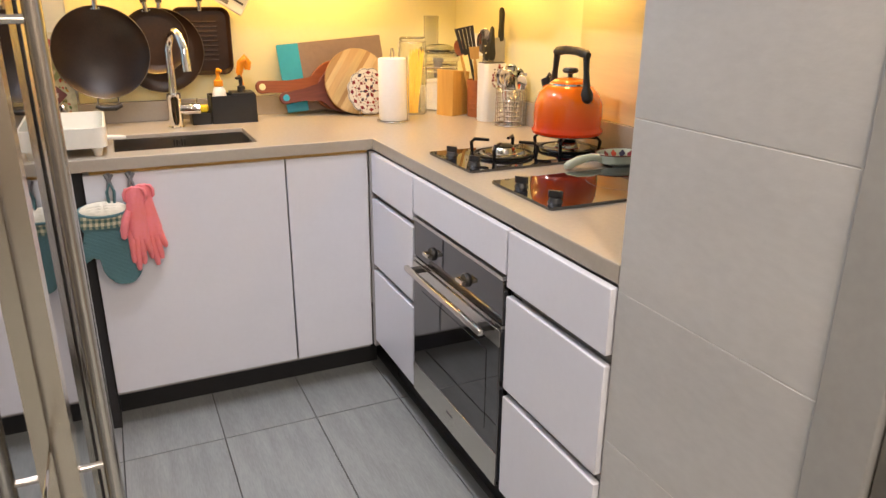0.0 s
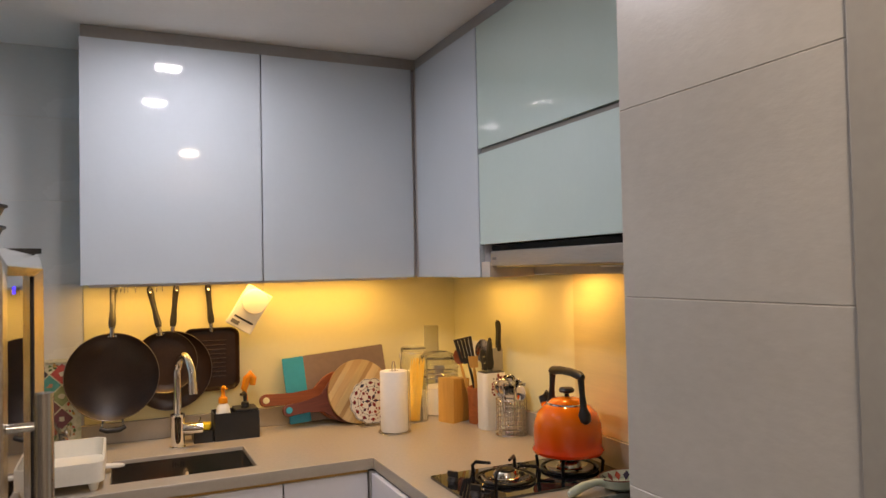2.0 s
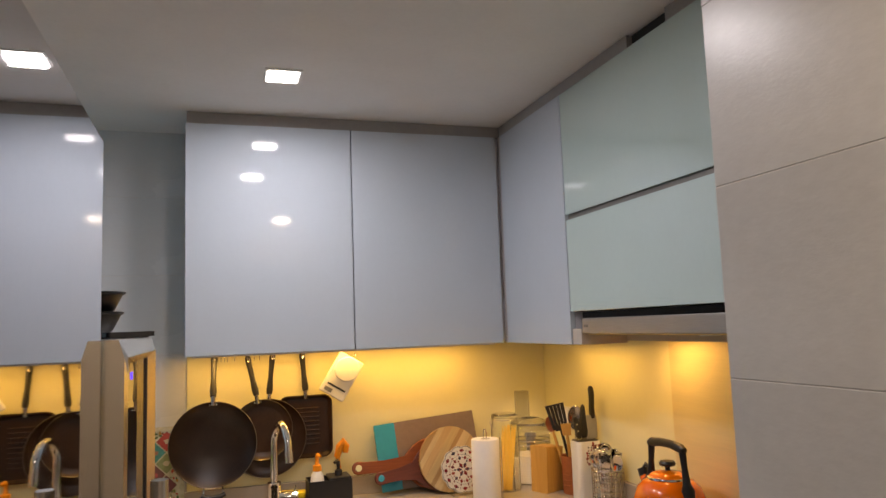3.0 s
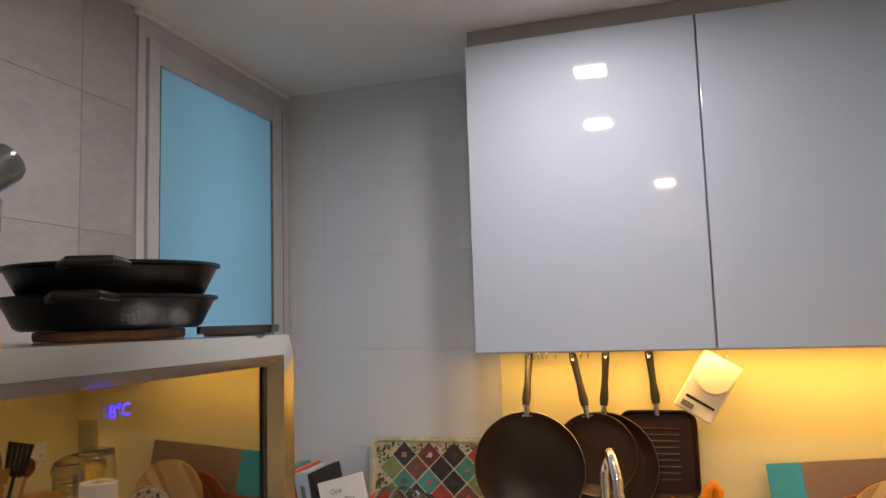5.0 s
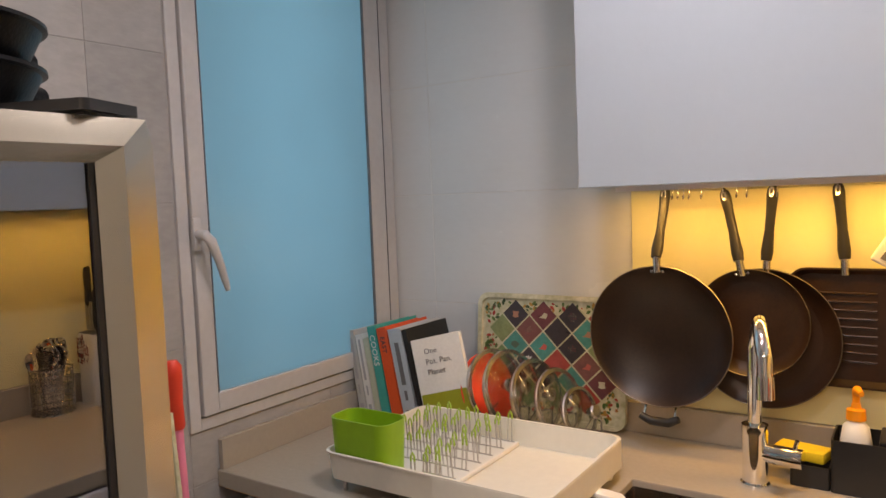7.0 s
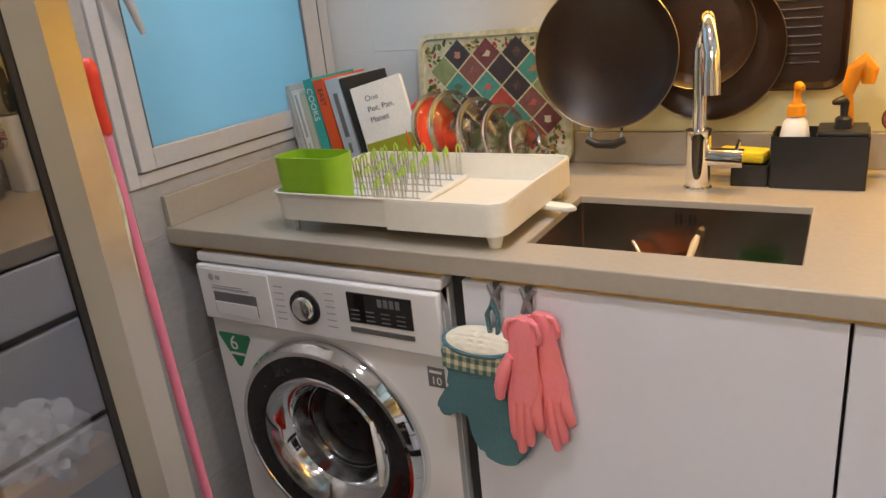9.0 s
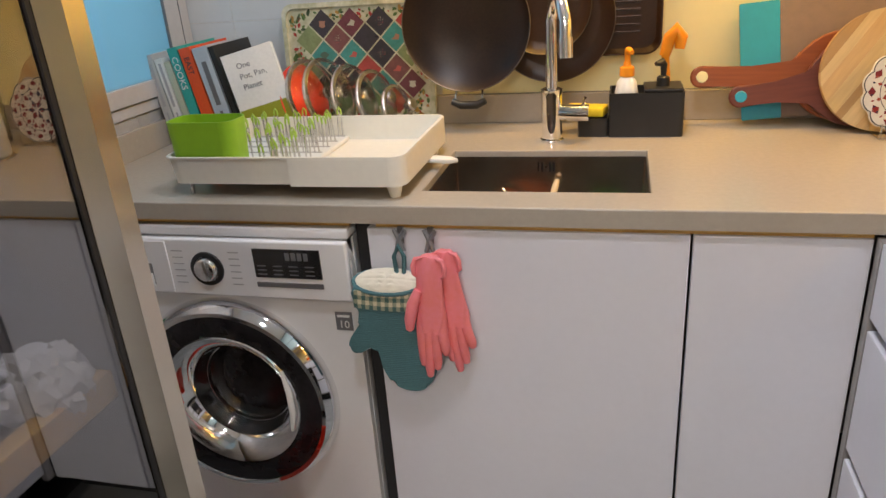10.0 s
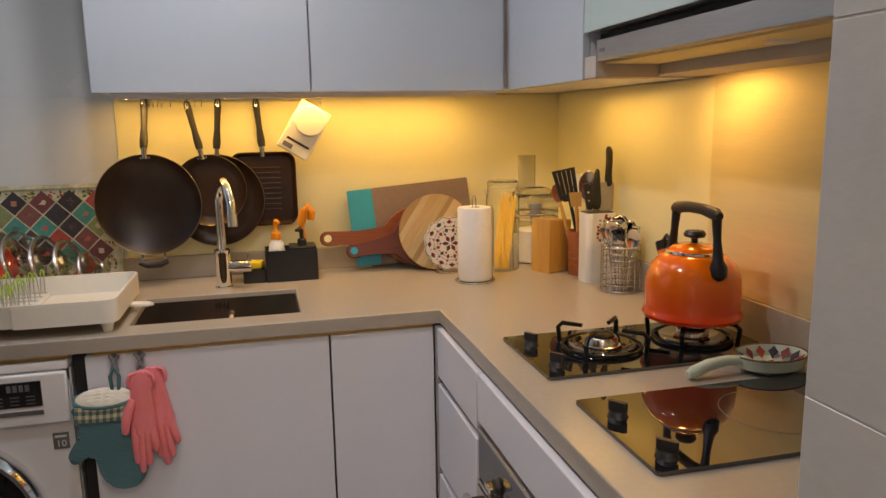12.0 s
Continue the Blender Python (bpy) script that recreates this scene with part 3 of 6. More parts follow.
unit = thing("oven_housing", (UX, 1.507, 0), "white oven housing unit with a panel above the oven", "cabinet")
part("body", box(0.05, 0.60, 0, 0.55, 0.748, 0.858), M_CARCASS, unit)
part("side_panel", box(0.022, 0.60, 0.0, 0.004, 0.14, 0.746), M_GAPSHADE, unit)
part("side_panel", box(0.022, 0.60, 0.546, 0.55, 0.14, 0.746), M_GAPSHADE, unit)
part("base_panel", box(0.03, 0.60, 0.0045, 0.5455, 0.14, 0.165), M_CARCASS, unit)
part("top_panel", box(0, 0.019, 0.002, 0.548, 0.748, 0.855, 0.0025), M_SATINW, unit)
part("plinth", box(0.085, 0.10, 0, 0.55, 0, 0.138), M_GAPSHADE, unit)

oven = thing("oven", (UX, 1.513, 0.168), "built-in oven with black glass and brushed steel trim", "oven")
W = 0.536
part("body", box(0.024, 0.56, 0.002, W - 0.002, 0, 0.572), M_GREYP, oven)
part("control_panel", box(0.0, 0.022, 0, W, 0.452, 0.562, 0.002), M_BLACKG, oven, "black glass control panel")
part("trim", box(-0.003, 0.022, 0, W, 0.563, 0.573, 0.001), M_STEEL, oven, "brushed steel top trim")
part("trim", box(-0.003, 0.020, 0, W, 0.441, 0.450, 0.001), M_STEEL, oven)
door = part("door", box(-0.004, 0.022, 0.002, W - 0.002, 0.0, 0.439, 0.003), M_BLACKG, oven, "black glass oven door")
part("top_band", box(-0.006, -0.0035, 0.002, W - 0.002, 0.395, 0.437, 0.001), M_STEEL, door)
part("bottom_band", box(-0.006, -0.0035, 0.002, W - 0.002, 0.004, 0.098, 0.001), M_STEEL, door, "brushed steel lower band")
part("inner_window", box(-0.0055, -0.0037, 0.066, W - 0.066, 0.135, 0.36, 0.0005), M_BLACKG, door)
hb = part("handle", box(-0.046, -0.032, 0.030, W - 0.030, 0.418, 0.436, 0.004, 3), M_STEEL, door, "flat brushed steel bar handle")
for hy in (0.060, W - 0.060):
    part("standoff", box(-0.032, -0.005, hy - 0.012, hy + 0.012, 0.419, 0.434, 0.002), M_BLACK, hb)
for ky in (0.190, 0.402):
    k = part("knob", lathe([(0, 0.008), (0.017, 0.008), (0.0185, 0.005), (0.019, 0.0), (0, 0)], 28, m=pose(0, ky, 0.497, 0, -90, 0)), M_BLACK, oven, "black oven knob with a steel grip")
    part("knob_grip", box(-0.024, -0.008, ky - 0.018, ky + 0.018, 0.492, 0.503, 0.002), M_STEEL, k, "flat steel grip bar")
part("brand_mark", box(-0.0066, -0.0059, 0.25, 0.29, 0.055, 0.061), M_TEXTD, oven)


# ---- wall units ----
UB, UT, UF = 1.485, 2.306, 2.785
unit = thing("wall_cabinet", (0.240, UF, UB), "glossy white two-door wall cabinet above the sink", "cabinet")
part("body", box(0, 1.48, 0.020, SINK_Y - UF - 0.008, 0.004, UT - UB), M_SATINW, unit)
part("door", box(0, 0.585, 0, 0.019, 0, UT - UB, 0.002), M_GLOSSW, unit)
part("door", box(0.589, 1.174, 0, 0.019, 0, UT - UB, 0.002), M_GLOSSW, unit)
part("filler_strip", box(0.004, 1.2, 0.012, 0.03, UT - UB + 0.002, CEIL - UB - 0.002), M_CARCASS, unit, "grey filler strip under the ceiling")
part("light_profile", box(0.02, 1.20, 0.152, 0.155, -0.010, 0.0038, 0.0005), M_SATINW, unit, "thin lip hiding the lamp strip")
HX = 1.424
unit = thing("wall_cabinet", (HX, 2.246, UB), "narrow glossy white wall cabinet in the corner", "cabinet")
part("body", box(0.020, 0.30, 0, 0.535, 0.004, UT - UB), M_SATINW, unit)
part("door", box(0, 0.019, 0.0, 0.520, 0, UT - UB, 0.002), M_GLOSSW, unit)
part("corner_post", box(0.002, 0.03, 0.522, 0.545, 0, UT - UB, 0.001), M_CARCASS, unit)
part("filler_strip", box(0.012, 0.03, -0.2, 0.55, UT - UB + 0.002, CEIL - UB - 0.002), M_CARCASS, unit)
unit = thing("hood_cabinet", (HX, 1.147, 1.590), "wall cabinet with two mint green glass flap doors above the hood", "cabinet")
part("body", box(0.022, 0.31, 0.0, 1.094, 0.004, UT - 1.590), M_CARCASS, unit)
part("flap_door", box(0, 0.020, 0, 1.094, 0, 0.296, 0.002), M_GREEN, unit, "mint green glass flap door")
part("flap_door", box(0, 0.020, 0, 1.094, 0.312, UT - 1.590, 0.002), M_GREEN, unit, "mint green glass flap door")
part("grip_channel", box(0.010, 0.022, 0, 1.094, 0.297, 0.311), M_ALUD, unit)
part("filler_strip", box(0.012, 0.03, 0.70, 0.90, UT - 1.590 + 0.002, CEIL - 1.592), M_CARCASS, unit)
part("filler_strip", box(0.012, 0.03, 0.0, 0.52, UT - 1.590 + 0.002, CEIL - 1.592), M_CARCASS, unit)
part("vent_slot", box(0.030, 0.032, 0.52, 0.70, UT - 1.590 + 0.002, CEIL - 1.592), M_GAPSHADE, unit, "dark open vent slot")

hood = thing("cooker_hood", (HX, 1.147, 1.486), "slim built-in cooker hood with a steel front bar", "cooker hood")
# the near-black body colour gives the shaded gap above the steel bar
part("body", box(0.040, 0.31, 0.0, 1.090, 0.050, 0.102, 0.001), M_GAPSHADE, hood)
part("front_bar", box(0.002, 0.023, 0.0, 1.030, 0.034, 0.082, 0.003), M_STEELB, hood, "brushed steel pull-out bar")
part("underside", box(0.024, 0.16, 0.0, 1.030, 0.030, 0.049, 0.001), M_STEELH, hood)
part("rear_box", box(0.165, 0.312, 0.0, 1.092, 0.006, 0.049, 0.002), M_BEIGEB, hood)
part("side_cheek", box(0.002, 0.164, 1.034, 1.092, 0.0, 0.049, 0.001), M_BEIGEB, hood)
part("lamp", lathe([(0, -0.004), (0.026, -0.004), (0.030, 0.0), (0, 0.001)], 20, m=pose(0.110, 0.56, 0.0295)), M_WHITEP, hood)
part("badge", box(0.0012, 0.0022, 0.99, 1.015, 0.054, 0.062), M_GREYP, hood)


# ---- sink and tap ----
sink = thing("sink", (0, 0, 0), "undermount satin steel sink bowl with a wooden spoon inside", "sink")
part("bowl", tub(0.3285, 0.7515, 2.5275, 2.8145, 0.690, 0.886, 0.0015, 0.006), M_SINK, sink)
# solid bars on the bowl wall; black colour gives the slots' inner shade
for k in range(5):
    part("overflow_slot", box(0.517 + 0.0085 * k, 0.5215 + 0.0085 * k, 2.8105, 2.8127, 0.852 if k != 2 else 0.860, 0.874 if k != 2 else 0.866, 0.0005), M_SLOT, sink)
part("waste", lathe([(0, 0.003), (0.02, 0.002), (0.042, 0.004), (0.045, 0), (0, 0)], 24, m=pose(0.60, 2.70, 0.694)), M_CHROME, sink)
spoon = thing("wooden_spoon", (0.535, 2.700, 0.72), "pale wooden spoon standing in the sink", "spoon")
part("handle", tube([(0, 0, 0), (0.010, 0.045, 0.05), (0.024, 0.084, 0.106), (0.028, 0.093, 0.119)], [0.005, 0.0055, 0.0075, 0.005], 12), M_PALEW, spoon)
part("bowl", lathe([(0, -0.02), (0.014, -0.018), (0.022, -0.006), (0.020, 0.004), (0, 0.0)], 16), M_BAMBOO, spoon)
whisk = thing("whisk", (0.475, 2.750, 0.700), "small steel whisk standing in the orange bowl", "whisk")
for k in range(5):
    a = k * math.pi / 5
    part("loop", tube([(0.0, 0, 0.01), (0.03 * math.cos(a), 0.03 * math.sin(a), 0.05), (0.0, 0.0, 0.085), (-0.03 * math.cos(a), -0.03 * math.sin(a), 0.05), (0, 0, 0.01)], 0.0012, 6), M_WIRE, whisk)
part("handle", tube([(0, 0, 0.08), (-0.014, 0.020, 0.098), (-0.036, 0.048, 0.114)], 0.0055, 10), M_WIRE, whisk)
sp = thing("dish_bowl", (0.480, 2.742, 0.694), "deep orange bowl standing in the sink", "bowl")
part("shell", lathe([(0, 0), (0.03, 0.0), (0.052, 0.035), (0.062, 0.090), (0.059, 0.090), (0.049, 0.036), (0.028, 0.005), (0, 0.005)], 28), M_TERRA, sp)
cup = thing("cup", (0.668, 2.748, 0.694), "green plastic cup standing in the sink", "cup")
part("shell", lathe([(0, 0), (0.021, 0.0), (0.030, 0.020), (0.043, 0.082), (0.041, 0.082), (0.028, 0.021), (0.019, 0.004), (0, 0.004)], 28), M_GREENCUP, cup)

tap = thing("kitchen_tap", (0.541, 2.905, WT), "chrome single-lever kitchen tap with a swan neck", "tap")
part("base", lathe([(0, 0), (0.027, 0), (0.027, 0.004), (0.0235, 0.007), (0.0235, 0.100), (0.0245, 0.102), (0.0245, 0.118), (0.017, 0.121), (0, 0.121)], 32), M_CHROME, tap)
neck = [(0, 0, 0.118)] + [(0.0, 0, 0.118 + 0.02 * k) for k in range(1, 7)]
R = 0.062
for k in range(0, 13):
    a = math.pi * k / 12 * 0.96
    neck.append((0.040 * k / 12, -R + R * math.cos(a), 0.268 + R * math.sin(a)))
neck.append((0.041, -2 * R - 0.004, 0.235))
part("swan_neck", tube(neck, 0.0130, 18), M_CHROME, tap)
part("spout", tube([(0.041, -2 * R - 0.004, 0.245), (0.042, -2 * R - 0.007, 0.205)], 0.0150, 18), M_CHROME, tap)
lev = part("lever", tube([(0.015, 0, 0.064), (0.04, -0.004, 0.064), (0.085, -0.008, 0.064)], [0.017, 0.019, 0.019], 20), M_CHROME, tap)
part("lever_pin", tube([(0.07, -0.008, 0.08), (0.076, -0.012, 0.100)], 0.004, 10), M_CHROME, lev)


# ---- washing machine ----
wm = thing("washing_machine", (-0.400, 2.435, 0), "white front-loading washing machine under the worktop", "washing machine")
def holed_plate(x0, x1, z0, z1, cx, cz, r, y0, y1, n=72):
    """An upright plate with a round hole through it."""
    bm = bmesh.new()
    rings = [[], [], [], []]
    for k in range(n):
        a = 2 * math.pi * (k + 0.5) / n
        c, q = math.cos(a), math.sin(a)
        f = min(((x1 - cx) if c > 0 else (cx - x0)) / max(1e-6, abs(c)), ((z1 - cz) if q > 0 else (cz - z0)) / max(1e-6, abs(q)))
        for ring, rad, y in zip(rings, (r, f, f, r), (y0, y0, y1, y1)):
            ring.append(bm.verts.new((cx + rad * c, y, cz + rad * q)))
    for a, c in zip(rings, rings[1:] + rings[:1]):
        for k in range(n):
            bm.faces.new((a[k], a[(k + 1) % n], c[(k + 1) % n], c[k]))
    return bm


part("front_panel", holed_plate(0.001, 0.597, 0.018, 0.826, 0.292, 0.450, 0.205, 0.012, 0.030), M_WHITEE, wm)
bm = box(0, 0.004, 0.031, 0.56, 0.018, 0.826)
box(0.594, 0.598, 0.031, 0.56, 0.018, 0.826, bm=bm)
box(0.004, 0.594, 0.556, 0.56, 0.018, 0.826, bm=bm)
box(0.004, 0.594, 0.031, 0.556, 0.018, 0.022, bm=bm)
part("body", bm, M_WHITEE, wm)
part("drum", lathe([(0.150, -0.030), (0.235, -0.050), (0.235, -0.36), (0.06, -0.39), (0, -0.39)], 48, m=pose(0.292, 0.012, 0.450, 90)), M_SINK, wm, "perforated steel drum")
part("door_gasket", lathe([(0.204, -0.004), (0.180, -0.020), (0.160, -0.032), (0.150, -0.030), (0.172, -0.012), (0.196, 0.002)], 48, m=pose(0.292, 0.012, 0.450, 90)), M_GREYP, wm)
part("top", box(-0.001, 0.599, 0.004, 0.56, 0.828, 0.850, 0.006, 3), M_WHITEE, wm)
panel = part("control_panel", box(0.002, 0.596, -0.006, 0.011, 0.700, 0.826, 0.005, 3), M_WHITEE, wm)
dr = part("detergent_drawer", box(0.012, 0.205, -0.0085, -0.0055, 0.706, 0.820, 0.001), M_WHITEE, panel)
part("drawer_grip", box(0.045, 0.165, -0.0095, -0.0080, 0.722, 0.770, 0.0015), M_GREYP, panel, "recessed grey drawer grip")
part("grip_lip", box(0.047, 0.163, -0.011, -0.0090, 0.718, 0.748, 0.0015), M_WHITEE, panel)
part("brand_dot", lathe([(0, 0.0012), (0.0075, 0.001), (0.008, 0)], 20, m=pose(0.046, -0.0085, 0.802, 90)), M_PRINT, panel)
part("brand_mark", box(0.058, 0.072, -0.0092, -0.0084, 0.797, 0.807), M_PRINT, panel)
knob = part("knob", lathe([(0, 0.015), (0.020, 0.015), (0.023, 0.013), (0.026, 0.004), (0.0265, 0)], 36, m=pose(0.291, -0.006, 0.762, 90)), M_CHROME, wm, "chrome programme knob")
part("knob_ring", lathe([(0.027, 0.002), (0.027, 0.005), (0.036, 0.004), (0.037, 0)], 36, m=pose(0.291, -0.006, 0.762, 90)), M_BLACK, knob)
for k in range(6):
    part("programme_print", box(0.215, 0.240, -0.0066, -0.0058, 0.728 + 0.014 * k, 0.7305 + 0.014 * k), M_PRINT, panel)
    part("programme_print", box(0.343, 0.366, -0.0066, -0.0058, 0.728 + 0.014 * k, 0.7305 + 0.014 * k), M_PRINT, panel)
part("label_print", box(0.045, 0.150, -0.0096, -0.0086, 0.777, 0.7795), M_PRINT, panel)
part("label_print", box(0.045, 0.130, -0.0096, -0.0086, 0.783, 0.785), M_PRINT, panel)
disp = part("display", box(0.398, 0.541, -0.0085, -0.0055, 0.748, 0.810, 0.001), M_BLACKG, panel, "black display panel")
for k in range(4):
    part("digit", box(0.468 + 0.013 * k, 0.477 + 0.013 * k, -0.0092, -0.0082, 0.787, 0.803), M_GREYP, disp)
    for j in range(3):
        part("icon", box(0.405 + 0.034 * k, 0.424 + 0.034 * k, -0.0092, -0.0082, 0.755 + 0.009 * j, 0.757 + 0.009 * j), M_GREYP, disp)
part("button_bar", box(0.398, 0.541, -0.0085, -0.0055, 0.727, 0.738, 0.001), M_BADGE, panel)
part("badge", box(0.548, 0.584, 0.009, 0.0122, 0.628, 0.669, 0.001), M_BADGE, wm, "grey ten-year badge")
part("badge_print", words("10", 0.024, pose(0.566, 0.0085, 0.634, 90), align="CENTER"), M_TEXTL, wm)
part("badge_print", box(0.553, 0.579, 0.0082, 0.0092, 0.658, 0.663), M_TEXTL, wm)
st = part("energy_sticker", slab([(0.008, 0.654), (0.012, 0.660), (0.098, 0.660), (0.102, 0.653), (0.062, 0.582), (0.056, 0.578), (0.050, 0.582)], 0.001, m=pose(0, 0.0118, 0, 90)), M_GREENST, wm, "green rating sticker")
part("sticker_print", words("6", 0.050, pose(0.050, 0.0106, 0.621, 90), align="CENTER"), M_TEXTL, st)
part("sticker_print", box(0.036, 0.078, 0.0098, 0.0108, 0.608, 0.614), M_TEXTL, st)
DOOR = pose(0.292, 0.012, 0.450, 90)
door = part("door", lathe([(0.206, 0.026), (0.210, 0.037), (0.219, 0.037), (0.230, 0.024), (0.236, 0.010), (0.237, 0.0)], 72, m=DOOR), M_CHROME, wm, "chrome-rimmed porthole door")
part("bezel", lathe([(0.156, 0.020), (0.160, 0.033), (0.185, 0.038), (0.209, 0.035), (0.210, 0.026)], 72, m=DOOR), M_PORT, door, "glossy black door bezel")
part("inner_ring", lathe([(0.116, -0.004), (0.124, 0.012), (0.140, 0.026), (0.152, 0.034), (0.158, 0.036), (0.161, 0.031)], 64, m=DOOR), M_CHROME, door)
part("bowl", lathe([(0.117, -0.003), (0.112, -0.022), (0.106, -0.040), (0.102, -0.050)], 64, m=DOOR), M_SILVERED, door, "bright silvered inner bowl")
part("inner_ring", lathe([(0.101, -0.050), (0.103, -0.044), (0.107, -0.044), (0.109, -0.052)], 64, m=DOOR), M_CHROME, door)
part("glass", lathe([(0, -0.030), (0.05, -0.034), (0.085, -0.042), (0.102, -0.052)], 64, m=DOOR), M_PORT, door, "dark domed porthole glass")
part("door_grip", tube([(0.424, -0.022, 0.54), (0.436, -0.028, 0.49), (0.437, -0.028, 0.44), (0.426, -0.022, 0.39)], [0.004, 0.007, 0.007, 0.004], 10), M_WHITEP, door, "white door grip")
part("seam", box(0.02, 0.58, 0.0105, 0.0125, 0.105, 0.108), M_GREYP, wm)
for fx in (0.05, 0.55):
    for fy in (0.06, 0.50):
        part("foot", lathe([(0, 0), (0.022, 0), (0.022, 0.012), (0.01, 0.018), (0, 0.018)], 16, m=pose(fx, fy, 0)), M_BLACK, wm)
# added dark sheet in place of the shade in the open gap
single("side_panel", box(0.203, 0.2325, 2.475, 3.09, 0.0, 0.858), M_GAPSHADE, "dark sheet put in for the shaded gap between washing machine and cabinet", "panel")
single("support_batten", box(WIN_X + 0.002, 0.20, 2.452, 2.47, 0.853, 0.8637), M_BAMBOO, "wooden batten under the worktop edge", "batten")


# ---- hooks, mitt and gloves on the cabinet door ----
for hx in (0.302, 0.360):
    h = thing("over_door_hook", (hx, 2.449, 0.852), "dark grey over-door hook clip on the cabinet door", "hook", "door hooks")
    part("strap", box(-0.006, 0.006, -0.003, -0.001, -0.03, 0.002, 0.0006), M_BADGE, h)
    part("strap_top", box(-0.006, 0.006, -0.003, 0.022, 0.0, 0.0022, 0.0006), M_BADGE, h)
    part("clip_arm", tube([(-0.010, -0.010, 0.002), (0, -0.012, -0.018), (0.008, -0.016, -0.040)], [0.004, 0.0055, 0.004], 8), M_BADGE, h)
    part("clip_arm", tube([(0.012, -0.012, 0.0), (0, -0.012, -0.018), (-0.006, -0.018, -0.040)], [0.004, 0.0055, 0.004], 8), M_BADGE, h)

mitt = thing("oven_mitt", (0.285, 2.437, 0.52), "teal quilted oven mitt with gingham cuff, hanging", "oven mitt")
out = [(-0.075, 0.225), (-0.062, 0.160), (-0.075, 0.140), (-0.094, 0.110), (-0.096, 0.088), (-0.084, 0.078), (-0.062, 0.090), (-0.044, 0.100), (-0.036, 0.085),
       (-0.030, 0.050), (-0.012, 0.018), (0.018, 0.004), (0.048, 0.008), (0.070, 0.030), (0.076, 0.075), (0.070, 0.140), (0.058, 0.225)]
out = [(x, y) for x, y in out]
part("mitten", slab(smooth_loop(out), 0.034, 0.008, 3, m=STANDING), M_TEALM, mitt)
checks = {c: bmesh.new() for c in (M_CHECKD, M_CHECKM, M_CHECKL)}
for k in range(18):
    for j in range(4):
        x0, z0 = -0.074 + 0.0077 * k + 0.001 * j, 0.186 + 0.0092 * j - 0.004 * math.sin(math.pi * k / 17)
        bm = checks[M_CHECKD if k % 2 == j % 2 == 0 else M_CHECKL if k % 2 and j % 2 else M_CHECKM]
        box(x0, x0 + 0.0076, -0.0385, -0.0345, z0, z0 + 0.0091, bm=bm)
for c, bm in checks.items():
    tagged(part("gingham_cuff", bm, c, mitt, "cream and green gingham cuff band"), kind="stuff")
bm = bmesh.new()
rings = []
for k in range(9):
    q = k / 8
    rings.append([bm.verts.new((0.064 * q * math.cos(a), 0.064 * q * math.sin(a), 0.010 * (1 - q * q) + 0.0035 * abs(math.sin(9 * q * math.cos(a)) * math.sin(9 * q * math.sin(a))) * (q < 0.95)))
                  for a in [2 * math.pi * j / 40 for j in range(40)]])
for r0, r1 in zip(rings, rings[1:]):
    for j in range(40):
        bm.faces.new((r0[j], r0[(j + 1) % 40], r1[(j + 1) % 40], r1[j]))
bmesh.ops.remove_doubles(bm, verts=bm.verts[:], dist=1e-5)
bmesh.ops.transform(bm, matrix=pose(-0.008, -0.020, 0.238, 40, 0, 0) @ Matrix.Diagonal((1, 0.42, 1, 1)), verts=bm.verts[:])
part("lining", bm, M_QUILT, mitt, "cream quilted lining at the opening")
rimp = [(-0.008 + 0.068 * math.cos(a), -0.020 - 0.020 * math.sin(a), 0.234 - 0.016 * math.sin(a)) for a in [2 * math.pi * k / 24 for k in range(24)]]
part("binding", tube(rimp, 0.0045, 8, closed=True), M_TEALM, mitt)
part("hanging_loop", tube([(0.010, -0.012, 0.25), (0.008, -0.014, 0.285), (0.018, -0.014, 0.308), (0.028, -0.014, 0.285), (0.024, -0.012, 0.25)], 0.0045, 8), M_TEALM, mitt)

